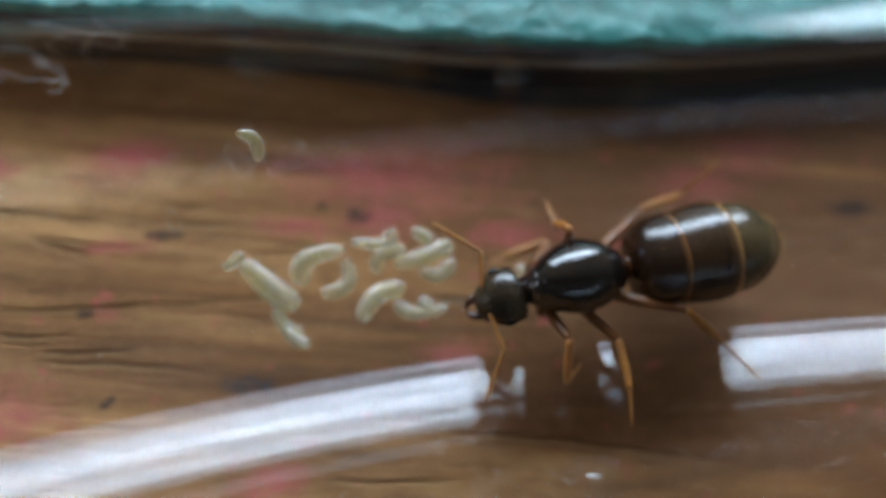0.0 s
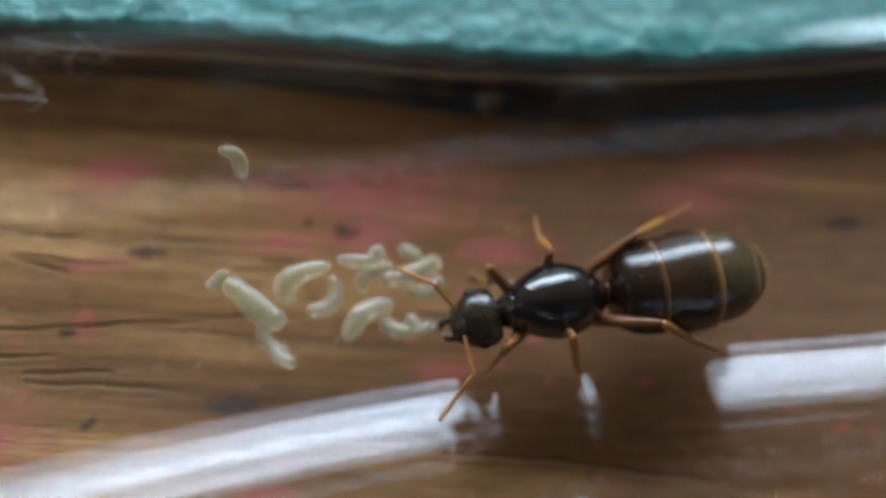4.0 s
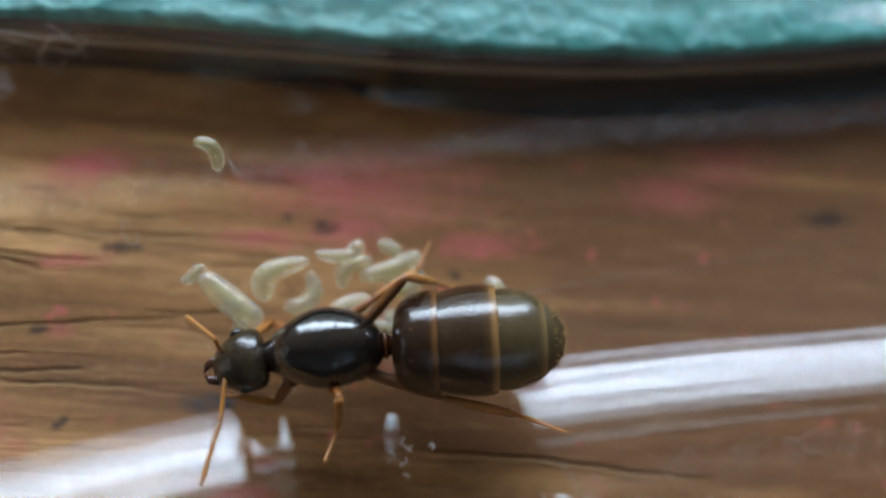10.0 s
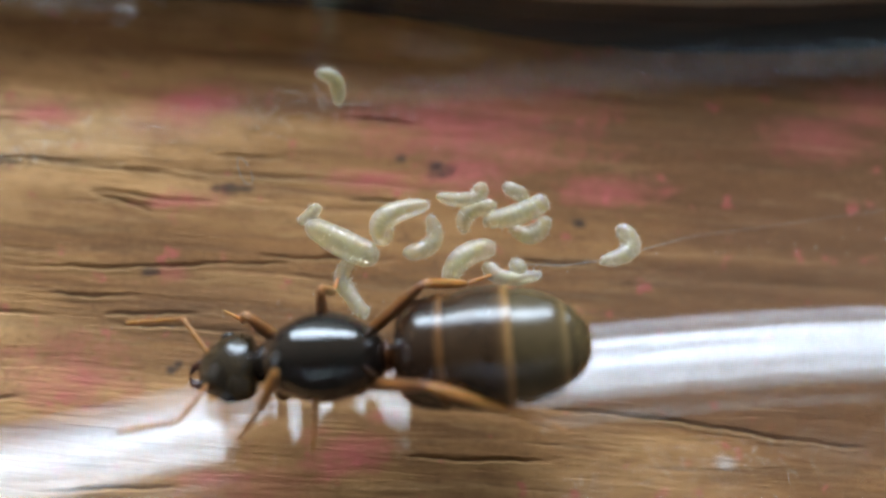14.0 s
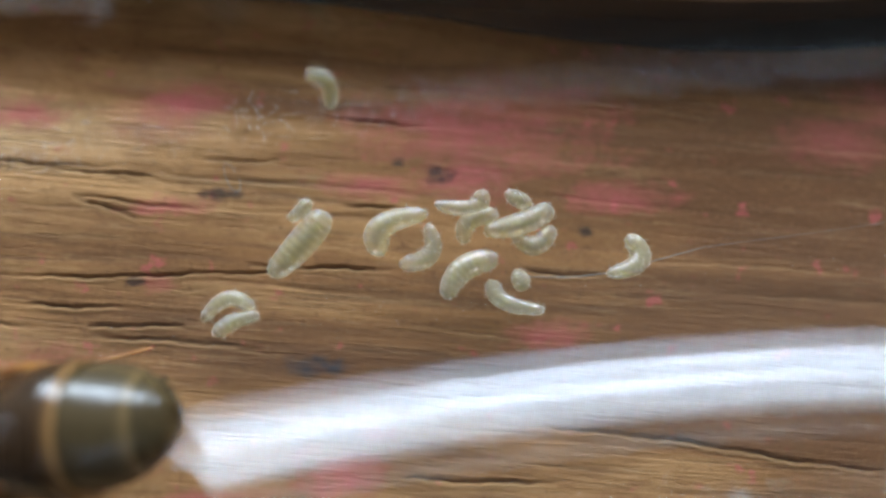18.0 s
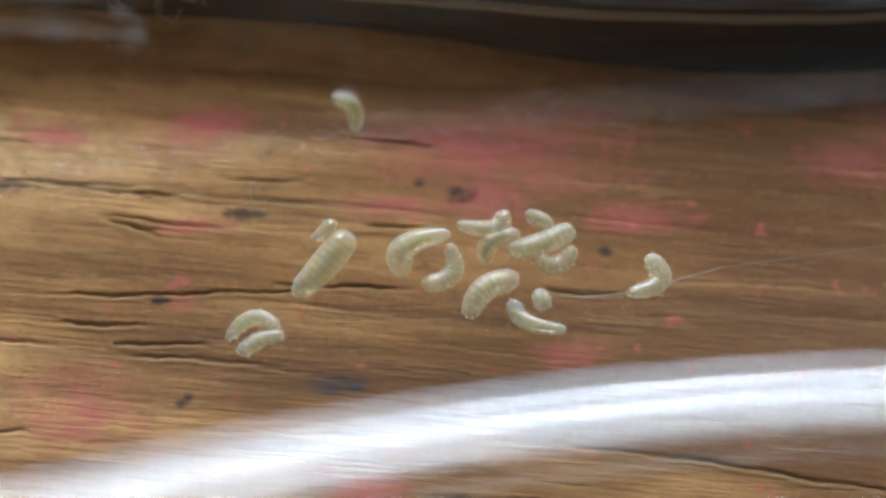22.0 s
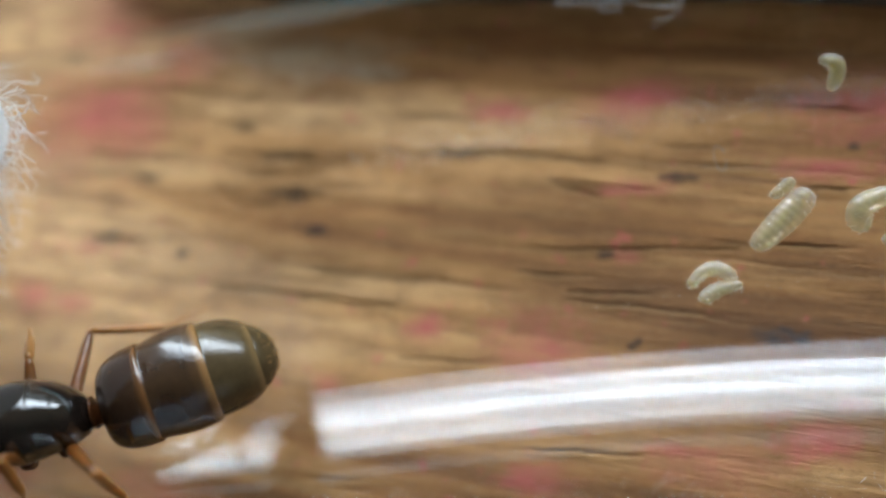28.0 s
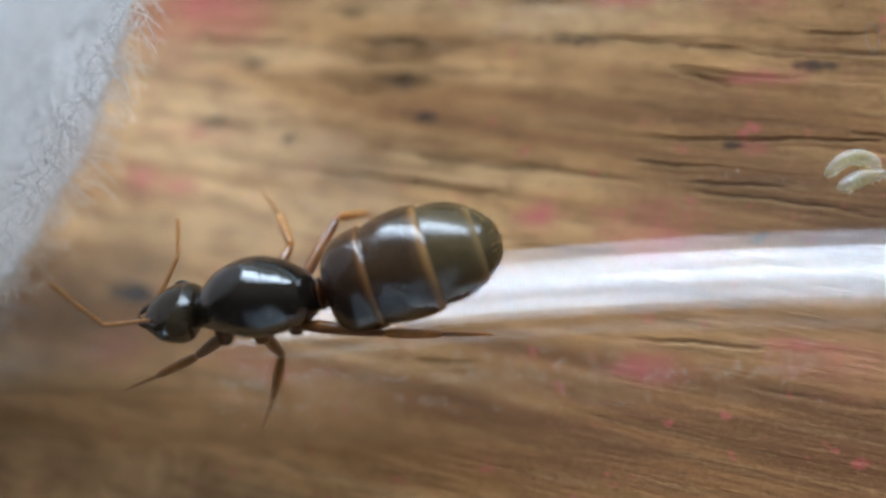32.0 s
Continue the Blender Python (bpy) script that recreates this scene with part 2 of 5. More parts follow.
    # hairline splits along the grain, each with a frayed pale lip
    hair = ramp(nodes, links, split, [(0.33, (1, 1, 1)), (0.352, (1, 1, 1)), (0.375, (0, 0, 0))])
    lip = ramp(nodes, links, split, [(0.365, (0, 0, 0)), (0.385, (1, 1, 1)), (0.42, (0, 0, 0))])
    colour = mixed(nodes, links, math_node(nodes, links, "MULTIPLY", lip.outputs["Color"], 0.2), colour, (0.58, 0.40, 0.21))
    colour = mixed(nodes, links, math_node(nodes, links, "MULTIPLY", hair.outputs["Color"], 0.3), colour, (0.040, 0.020, 0.009))

    speck = node(nodes, "ShaderNodeTexNoise", Scale=7000.0, Detail=3.0, Roughness=0.7)
    links.new(at, speck.inputs["Vector"])
    fleck = ramp(nodes, links, speck.outputs["Fac"], [(0.30, (1, 1, 1)), (0.40, (0, 0, 0))])
    colour = mixed(nodes, links, math_node(nodes, links, "MULTIPLY", fleck.outputs["Color"], 0.6), colour, (0.10, 0.045, 0.018))

    # flecks of pink paint all over
    spray = node(nodes, "ShaderNodeTexNoise", Scale=1500.0, Detail=3.0, Roughness=0.65)
    links.new(at, spray.inputs["Vector"])
    drop = ramp(nodes, links, spray.outputs["Fac"], [(0.635, (0, 0, 0)), (0.70, (1, 1, 1))])
    colour = mixed(nodes, links, math_node(nodes, links, "MULTIPLY", drop.outputs["Color"], 0.55), colour, (0.55, 0.13, 0.12))

    # paint and ink stains, each an uneven patch of its own
    smear = node(nodes, "ShaderNodeMapping", Scale=(0.35, 1, 1))
    links.new(at, smear.inputs["Vector"])
    ragged = node(nodes, "ShaderNodeTexNoise", Scale=900.0, Detail=8.0, Roughness=0.78)
    links.new(smear.outputs["Vector"], ragged.inputs["Vector"])
    fine = node(nodes, "ShaderNodeTexNoise", Scale=2600.0, Detail=4.0, Roughness=0.7)
    links.new(at, fine.inputs["Vector"])
    rag = math_node(nodes, links, "ADD", math_node(nodes, links, "MULTIPLY", ragged.outputs["Fac"], 5.0), math_node(nodes, links, "MULTIPLY", fine.outputs["Fac"], 2.6))

    def patches(spots, grow, soft):
        total = None
        for x, y, rx, ry in spots:
            s = node(nodes, "ShaderNodeMapping", Location=(-x / rx / grow, -y / ry / grow, 0), Scale=(1 / MM / rx / grow, 1 / MM / ry / grow, 0))
            links.new(at, s.inputs["Vector"])
            l = nodes.new("ShaderNodeVectorMath")
            l.operation = "LENGTH"
            links.new(s.outputs["Vector"], l.inputs[0])
            far = math_node(nodes, links, "ADD", l.outputs["Value"], rag)
            near = nodes.new("ShaderNodeMapRange")
            near.inputs["From Min"].default_value, near.inputs["From Max"].default_value = 4.55 + soft, 4.55 - soft
            links.new(far, near.inputs["Value"])
            total = near.outputs["Result"] if total is None else math_node(nodes, links, "MAXIMUM", total, near.outputs["Result"])
        return total

    def stain(colour, spots, grow, soft, strength, paint):
        return mixed(nodes, links, math_node(nodes, links, "MULTIPLY", patches(spots, grow, soft), strength), colour, paint)

    colour = stain(colour, PINK[:14], 1.25, 0.95, 0.66, (0.58, 0.145, 0.135))
    colour = stain(colour, PINK[14:], 1.0, 0.9, 0.55, (0.58, 0.145, 0.135))
    colour = stain(colour, PINK_LOW, 1.1, 1.0, 0.48, (0.52, 0.135, 0.12))
    colour = stain(colour, DARK, 1.15, 0.45, 0.85, (0.040, 0.026, 0.020))
    colour = stain(colour, BLUE, 1.2, 0.5, 0.9, (0.022, 0.032, 0.052))
    colour = stain(colour, SCUFF, 1.2, 0.9, 0.7, (0.52, 0.46, 0.34))
    fray = nodes.new("ShaderNodeAttribute")
    fray.attribute_name = "fray"
    colour = mixed(nodes, links, math_node(nodes, links, "MULTIPLY", fray.outputs["Fac"], 0.55), colour, (0.62, 0.42, 0.20))
    # darker along the bottoms of the cracks
    crack_dark = nodes.new("ShaderNodeAttribute")
    crack_dark.attribute_name = "crack_dark"
    colour = mixed(nodes, links, crack_dark.outputs["Fac"], colour, (0.045, 0.024, 0.012))
    worn = node(nodes, "ShaderNodeHueSaturation", Hue=0.496, Saturation=1.03, Value=1.03)
    links.new(colour, worn.inputs["Color"])
    links.new(worn.outputs["Color"], b.inputs["Base Color"])
    relief = math_node(nodes, links, "ADD", math_node(nodes, links, "MULTIPLY", streak, 1.0), math_node(nodes, links, "ADD", fibre, math_node(nodes, links, "MULTIPLY", hair.outputs["Color"], -0.8)))
    bump(nodes, links, relief, b, 0.5, 0.00022)
    return m


def glass_material(name, rough):
    m = bpy.data.materials.new(name)
    m.use_nodes = True
    nodes, links = m.node_tree.nodes, m.node_tree.links
    nodes.remove(nodes["Principled BSDF"])
    clear, gloss = nodes.new("ShaderNodeBsdfTransparent"), node(nodes, "ShaderNodeBsdfGlossy", Roughness=rough)
    clear.inputs["Color"].default_value = (0.985, 0.992, 0.99, 1)
    # a drawn tube: faint streaks and waves along its length
    at = nodes.new("ShaderNodeTexCoord").outputs["Object"]
    s = node(nodes, "ShaderNodeMapping", Scale=(12, 1500, 1500))
    links.new(at, s.inputs["Vector"])
    n = node(nodes, "ShaderNodeTexNoise", Scale=1.0, Detail=4.0, Roughness=0.6)
    links.new(s.outputs["Vector"], n.inputs["Vector"])
    b = node(nodes, "ShaderNodeBump", Strength=0.02, Distance=0.00012)
    links.new(n.outputs["Fac"], b.inputs["Height"])
    links.new(b.outputs["Normal"], gloss.inputs["Normal"])
    facing = nodes.new("ShaderNodeLayerWeight").outputs["Facing"]
    shine = math_node(nodes, links, "ADD", math_node(nodes, links, "MULTIPLY", math_node(nodes, links, "POWER", facing, 5.0), 0.35), 0.043, True)
    mix = nodes.new("ShaderNodeMixShader")
    links.new(shine, mix.inputs["Fac"])
    links.new(clear.outputs[0], mix.inputs[1])
    links.new(gloss.outputs[0], mix.inputs[2])
    links.new(mix.outputs[0], nodes["Material Output"].inputs["Surface"])
    return m


def teal_material():
    m, nodes, links, b = material("turquoise_plastic", (0.06, 0.42, 0.38), 0.42)
    at = nodes.new("ShaderNodeTexCoord").outputs["Object"]
    n = node(nodes, "ShaderNodeTexNoise", Scale=2000.0, Detail=4.0, Roughness=0.55, Distortion=0.1)
    links.new(at, n.inputs["Vector"])
    r = ramp(nodes, links, n.outputs["Fac"], [(0.3, (0.018, 0.16, 0.148)), (0.55, (0.040, 0.265, 0.24)), (0.75, (0.11, 0.40, 0.37))])
    links.new(r.outputs["Color"], b.inputs["Base Color"])
    bump(nodes, links, n.outputs["Fac"], b, 0.6, 0.0003)
    return m


def cuticle_material(name, dark, light, rough, rear=None, coat=0.25):
    """Ant cuticle: dark, glossy, finely uneven; rear: the colour of a pale band along a plate's hind edge."""
    m, nodes, links, b = material(name, dark, rough)
    b.inputs["Coat Weight"].default_value, b.inputs["Coat Roughness"].default_value = coat, 0.05
    tex = nodes.new("ShaderNodeTexCoord")
    n = node(nodes, "ShaderNodeTexNoise", Scale=1400.0, Detail=5.0, Roughness=0.6)
    links.new(tex.outputs["Object"], n.inputs["Vector"])
    r = ramp(nodes, links, n.outputs["Fac"], [(0.35, dark), (0.7, light)])
    colour = r.outputs["Color"]
    if rear:
        sep = nodes.new("ShaderNodeSeparateXYZ")
        links.new(tex.outputs["Generated"], sep.inputs[0])
        band = ramp(nodes, links, sep.outputs["X"], [(0.0, (1, 1, 1)), (0.06, (0.8, 0.8, 0.8)), (0.15, (0.12, 0.12, 0.12)), (0.3, (0, 0, 0))])
        colour = mixed(nodes, links, band.outputs["Color"], colour, rear)
    links.new(colour, b.inputs["Base Color"])
    f = node(nodes, "ShaderNodeTexNoise", Scale=9000.0, Detail=2.0)
    links.new(tex.outputs["Object"], f.inputs["Vector"])
    dents = math_node(nodes, links, "ADD", f.outputs["Fac"], math_node(nodes, links, "MULTIPLY", n.outputs["Fac"], 2.5))
    bump(nodes, links, dents, b, 0.16, 0.00005)
    return m


def larva_material():
    m, nodes, links, b = material("larva_skin", (0.80, 0.72, 0.42), 0.25)
    at = nodes.new("ShaderNodeTexCoord").outputs["Object"]
    n = node(nodes, "ShaderNodeTexNoise", Scale=2200.0, Detail=3.0)
    links.new(at, n.inputs["Vector"])
    r = ramp(nodes, links, n.outputs["Fac"], [(0.3, (0.90, 0.83, 0.50)), (0.65, (0.97, 0.92, 0.64))])
    links.new(r.outputs["Color"], b.inputs["Base Color"])
    b.inputs["Specular IOR Level"].default_value = 0.0
    b.inputs["Subsurface Weight"].default_value = 1.0
    b.inputs["Subsurface Radius"].default_value = (1.0, 0.92, 0.6)
    b.inputs["Subsurface Scale"].default_value = 0.0009
    clear, mix = nodes.new("ShaderNodeBsdfTransparent"), node(nodes, "ShaderNodeMixShader", Fac=0.19)
    clear.inputs["Color"].default_value = (0.99, 0.97, 0.90, 1)
    b.inputs["Sheen Weight"].default_value = 1.0
    b.inputs["Sheen Roughness"].default_value = 0.25
    b.inputs["Sheen Tint"].default_value = (1.0, 0.97, 0.85, 1)
    links.new(clear.outputs[0], mix.inputs[1])
    links.new(b.outputs[0], mix.inputs[2])
    # a wet skin: clear gloss over all
    gloss, top = node(nodes, "ShaderNodeBsdfGlossy", Roughness=0.035), node(nodes, "ShaderNodeMixShader", Fac=0.06)
    links.new(mix.outputs[0], top.inputs[1])
    links.new(gloss.outputs[0], top.inputs[2])
    links.new(top.outputs[0], nodes["Material Output"].inputs["Surface"])
    return m


def veil_material(name, colour, cover):
    """A thin see-through fibre or film."""
    m, nodes, links, b = material(name, colour, 0.5)
    clear, mix = nodes.new("ShaderNodeBsdfTransparent"), node(nodes, "ShaderNodeMixShader", Fac=cover)
    links.new(clear.outputs[0], mix.inputs[1])
    links.new(b.outputs[0], mix.inputs[2])
    links.new(mix.outputs[0], nodes["Material Output"].inputs["Surface"])
    return m


def cotton_material():
    m, nodes, links, b = material("cotton_wool", (0.9, 0.9, 0.9), 0.9)
    at = nodes.new("ShaderNodeTexCoord").outputs["Object"]
    n = node(nodes, "ShaderNodeTexNoise", Scale=2600.0, Detail=8.0, Roughness=0.75, Distortion=1.5)
    links.new(at, n.inputs["Vector"])
    r = ramp(nodes, links, n.outputs["Fac"], [(0.25, (0.93, 0.94, 0.95)), (0.7, (0.98, 0.98, 0.98))])
    links.new(r.outputs["Color"], b.inputs["Base Color"])
    b.inputs["Subsurface Weight"].default_value = 0.0
    b.inputs["Subsurface Radius"].default_value = (1.0, 1.0, 1.0)
    b.inputs["Subsurface Scale"].default_value = 0.0012
    bump(nodes, links, n.outputs["Fac"], b, 0.04, 0.0001)
    glow, mix = nodes.new("ShaderNodeBsdfTranslucent"), node(nodes, "ShaderNodeMixShader", Fac=0.5)
    links.new(r.outputs["Color"], glow.inputs["Color"])
    links.new(b.outputs[0], mix.inputs[1])
    links.new(glow.outputs[0], mix.inputs[2])
    links.new(mix.outputs[0], nodes["Material Output"].inputs["Surface"])
    return m


WOOD, GLASS, TEAL, LARVA, COTTON = wood_material(), glass_material("clear_glass", 0.005), teal_material(), larva_material(), cotton_material()
SCUFFED_GLASS = glass_material("scuffed_glass", 0.07)
BLACK = cuticle_material("black_cuticle", (0.006, 0.005, 0.004), (0.013, 0.008, 0.006), 0.06, coat=0.7)
HEADSKIN = cuticle_material("downy_cuticle", (0.006, 0.004, 0.003), (0.042, 0.028, 0.013), 0.2)
PLATE = cuticle_material("brown_plate", (0.014, 0.006, 0.003), (0.028, 0.013, 0.006), 0.15, rear=(0.13, 0.055, 0.017))
PLATE_TAN = cuticle_material("tan_edged_plate", (0.025, 0.012, 0.0052), (0.045, 0.024, 0.011), 0.18, rear=(0.24, 0.125, 0.044))
PLATE_PALE = cuticle_material("olive_plate", (0.055, 0.037, 0.016), (0.092, 0.064, 0.029), 0.2, rear=(0.17, 0.11, 0.046))
PLATE_END = cuticle_material("olive_end_plate", (0.050, 0.034, 0.015), (0.085, 0.060, 0.027), 0.2)
AMBER = cuticle_material("amber_cuticle", (0.25, 0.100, 0.021), (0.44, 0.20, 0.046), 0.32, coat=0.0)
BROWN = cuticle_material("brown_leg_cuticle", (0.13, 0.048, 0.013), (0.23, 0.090, 0.024), 0.3, coat=0.0)
RUST = cuticle_material("rust_cuticle", (0.055, 0.018, 0.006), (0.10, 0.034, 0.011), 0.22)
JAW = cuticle_material("dark_rust_cuticle", (0.030, 0.009, 0.005), (0.055, 0.016, 0.008), 0.2)
for horn in (AMBER, BROWN):  # thin legs let light through
    skin = horn.node_tree.nodes["Principled BSDF"]
    skin.inputs["Subsurface Weight"].default_value, skin.inputs["Subsurface Scale"].default_value = 0.6, 0.00016
    skin.inputs["Subsurface Radius"].default_value = (1.0, 0.55, 0.2)
# black that stands in for shade along the pad's front
PAD_SHADE = material("pad_shade_black", (0.012, 0.012, 0.015), 0.6)[0]
BEIGE = material("beige_reflection", (0.24, 0.185, 0.13), 0.7)[0]
GUT = veil_material("larva_gut", (0.30, 0.25, 0.14), 0.42)
BRISTLE = veil_material("larva_bristle", (0.92, 0.90, 0.78), 0.55)
EYE_BLACK = material("eye_black", (0.01, 0.01, 0.01), 0.18)[0]


# ---- mesh helpers (all in drawing units) ----
def mesh_of(name, verts, faces, mat, smooth=True):
    me = bpy.data.meshes.new(name)
    me.from_pydata([(x * MM, y * MM, z * MM) for x, y, z in verts], [], faces)
    me.materials.append(mat)
    if smooth:
        me.polygons.foreach_set("use_smooth", [True] * len(me.polygons))
    me.update()
    return me


def part(name, me, parent, label=""):
    ob = new(name, me)
    ob.parent = parent
    return tagged(ob, label) if label else ob


def swept(path, radii, sides=16, flat=1.0):
    """A closed round tube along a path of points, with end caps; flat: its height over its width."""
    verts, faces = [], []
    pts = [Vector(p) for p in path]
    for k, (p, r) in enumerate(zip(pts, radii)):
        t = (pts[min(k + 1, len(pts) - 1)] - pts[max(k - 1, 0)]).normalized()
        side = UP.cross(t)
        side = side.normalized() if side.length > 1e-4 else Vector((0, 1, 0))
        top = t.cross(side)
        rx, rz = (r, r * flat) if isinstance(r, (int, float)) else r
        for j in range(sides):
            a = 2 * math.pi * j / sides
            verts.append(p + side * (rx * math.cos(a)) + top * (rz * math.sin(a)))
    for k in range(len(pts) - 1):
        for j in range(sides):
            i = k * sides + j
            n = k * sides + (j + 1) % sides
            faces.append((i, n, n + sides, i + sides))
    faces.append(tuple(reversed(range(sides))))
    faces.append(tuple(range((len(pts) - 1) * sides, len(pts) * sides)))
    return verts, faces


# ---- the wooden board ----
CRACKS = [
    (-20.8, 2.9, -10.6, 2.0), (-27.4, 2.3, -13.1, 1.1), (-12.2, 3.5, -3.5, 3.6), (-10.2, 5.9, -8.1, 5.3),
    (-22.8, 5.2, -17.4, 5.2), (-14.3, 7.1, -10.2, 6.9), (-9.3, 2.0, -6.4, 2.0), (-26.6, 10.0, -20.3, 9.1),
    (-23.2, -4.7, -18.1, -4.2), (-10.9, -3.2, -6.7, -3.0), (-22.9, 7.1, -17.1, 6.5), (-10.2, 6.0, -6.2, 5.6),
    (-6.3, 7.1, -3.9, 7.1), (-4.7, 3.9, -0.4, 3.7), (-2.2, 8.5, 0.4, 8.3), (-0.1, -2.2, 4.5, -2.4),
    (3.6, -0.7, 14.1, -2.1), (-12.1, 6.9, -9.0, 6.9), (-2.0, 5.7, -0.3, 5.6), (3.5, 3.8, 6.0, 3.6),
    (-14.9, -0.4, -11.4, -0.5), (-17.7, -4.7, -15.4, -4.4), (-23.3, 8.3, -20.5, 8.1), (-22.4, 7.0, -15.6, 6.8),
    (-28.9, 7.0, -24.2, 6.8), (-22.6, 6.5, -17.2, 6.4), (-22.0, 6.1, -18.1, 6.1), (-23.3, 5.7, -16.3, 5.5),
    (-22.1, 5.0, -19.0, 4.9), (-27.9, 3.5, -23.6, 3.5), (-23.6, 1.8, -13.9, 1.3), (-19.3, 2.6, -14.0, 2.1),
    (-11.1, 2.7, -8.2, 2.6), (-9.2, 1.8, -4.9, 1.4), (-16.2, 8.6, -12.4, 8.3), (-11.5, 6.8, -7.6, 6.6),
]


def grid_axis(dense_from, dense_to, step, first, last):
    inner = np.arange(dense_from, dense_to + step / 2, step)
    return np.concatenate([np.linspace(first, dense_from, 12)[:-1], inner, np.linspace(dense_to, last, 12)[1:]])


def fbm(x, y, seed, octaves=4):
    rng = np.random.RandomState(seed)
    total = np.zeros_like(x)
    for k in range(octaves):
        for _ in range(4):
            ax, ay, ph = rng.normal(0, 0.12) * 2**k, rng.normal(0, 1.1) * 2**k, rng.uniform(0, 6.3)
            total += np.sin(ax * x + ay * y + ph) / 2 ** (0.8 * k)
    return total / 4


def board():
    xs, ys = grid_axis(-38, 22, 0.10, -120, 120), grid_axis(-9, 15, 0.055, -60, 80)
    x, y = np.meshgrid(xs, ys)
    along, across = x, y + 0.085 * x
    z = 0.035 * fbm(along, across * 1.5, 3, 5)
    crack_dark, fray = np.zeros_like(z), np.zeros_like(z)
    rng = np.random.RandomState(8)
    lines = [(*c, 0.17, 0.045, 0.7) for c in CRACKS]
    for _ in range(70):
        cx, cy, ln = rng.uniform(-42, 26), rng.uniform(-9, 17), rng.uniform(1.5, 11.0)
        sl = -0.085 + rng.normal(0, 0.02)
        lines.append((cx, cy, cx + ln, cy + ln * sl, rng.uniform(0.02, 0.07), rng.uniform(0.035, 0.06), rng.uniform(0.1, 0.4)))
    for x0, y0, x1, y1, depth, wide, contrast in lines:
        u = np.clip((x - x0) / (x1 - x0 + 1e-6), -0.2, 1.2)
        wob = 0.05 * np.sin(x * 0.8 + y0 * 7) + 0.025 * np.sin(x * 2.9 + x0) + 0.02 * np.sin(x * 9.1 + x1)
        off = y - (y0 + (y1 - y0) * u + wob)
        swell = np.sqrt(np.clip(np.sin(np.pi * np.clip(u, 0, 1)), 0, 1)) * (0.8 + 0.2 * np.sin(x * 2.3 + y1 * 5))
        cut = np.exp(-((off / wide) ** 2)) * swell
        lip = np.exp(-(((off + 1.9 * wide) / wide) ** 2)) * swell
        z += -depth * cut + 0.35 * depth * lip
        # colour masks: dark in each crack's bottom, pale along its lip
        crack_dark = np.maximum(crack_dark, contrast * cut)
        fray = np.maximum(fray, contrast * lip)
    top = np.stack([x, y, z - 0.04], -1).reshape(-1, 3)
    w, h = len(xs), len(ys)
    i = np.arange(w * h).reshape(h, w)
    faces = np.stack([i[:-1, :-1], i[:-1, 1:], i[1:, 1:], i[1:, :-1]], -1).reshape(-1, 4).tolist()
    rim = [*i[0, :], *i[1:, -1], *i[-1, -2::-1], *i[-2:0:-1, 0]]
    low = [(*top[k][:2], -18.0) for k in rim]
    n = w * h
    for k in range(len(rim)):
        j = (k + 1) % len(rim)
        faces.append((rim[k], n + k, n + j, rim[j]))
    faces.append(tuple(n + k for k in reversed(range(len(rim)))))
    me = mesh_of("board", [*top.tolist(), *low], faces, WOOD)
    a = me.attributes.new("crack_dark", "FLOAT", "POINT")
    a.data.foreach_set("value", [*crack_dark.ravel().tolist(), *([0.0] * len(low))])
    a = me.attributes.new("fray", "FLOAT", "POINT")
    a.data.foreach_set("value", [*fray.ravel().tolist(), *([0.0] * len(low))])
    return tagged(new("wooden_board", me), "worn brown wooden board with cracks, pink paint and ink stains", "board", kind="structure")


board()


# ---- the turquoise block behind the tube ----
def pad_edge(x):
    """The y of the pad's front edge at x; curved to fit the camera's view, back towards its far end."""
    return 12.78 - 0.03 * (x - 4) + 0.42 * (max(0.0, x - 11.0) / 6.0) ** 1.6 - 0.34 * math.exp(-((x - 6) / 7.0) ** 2)


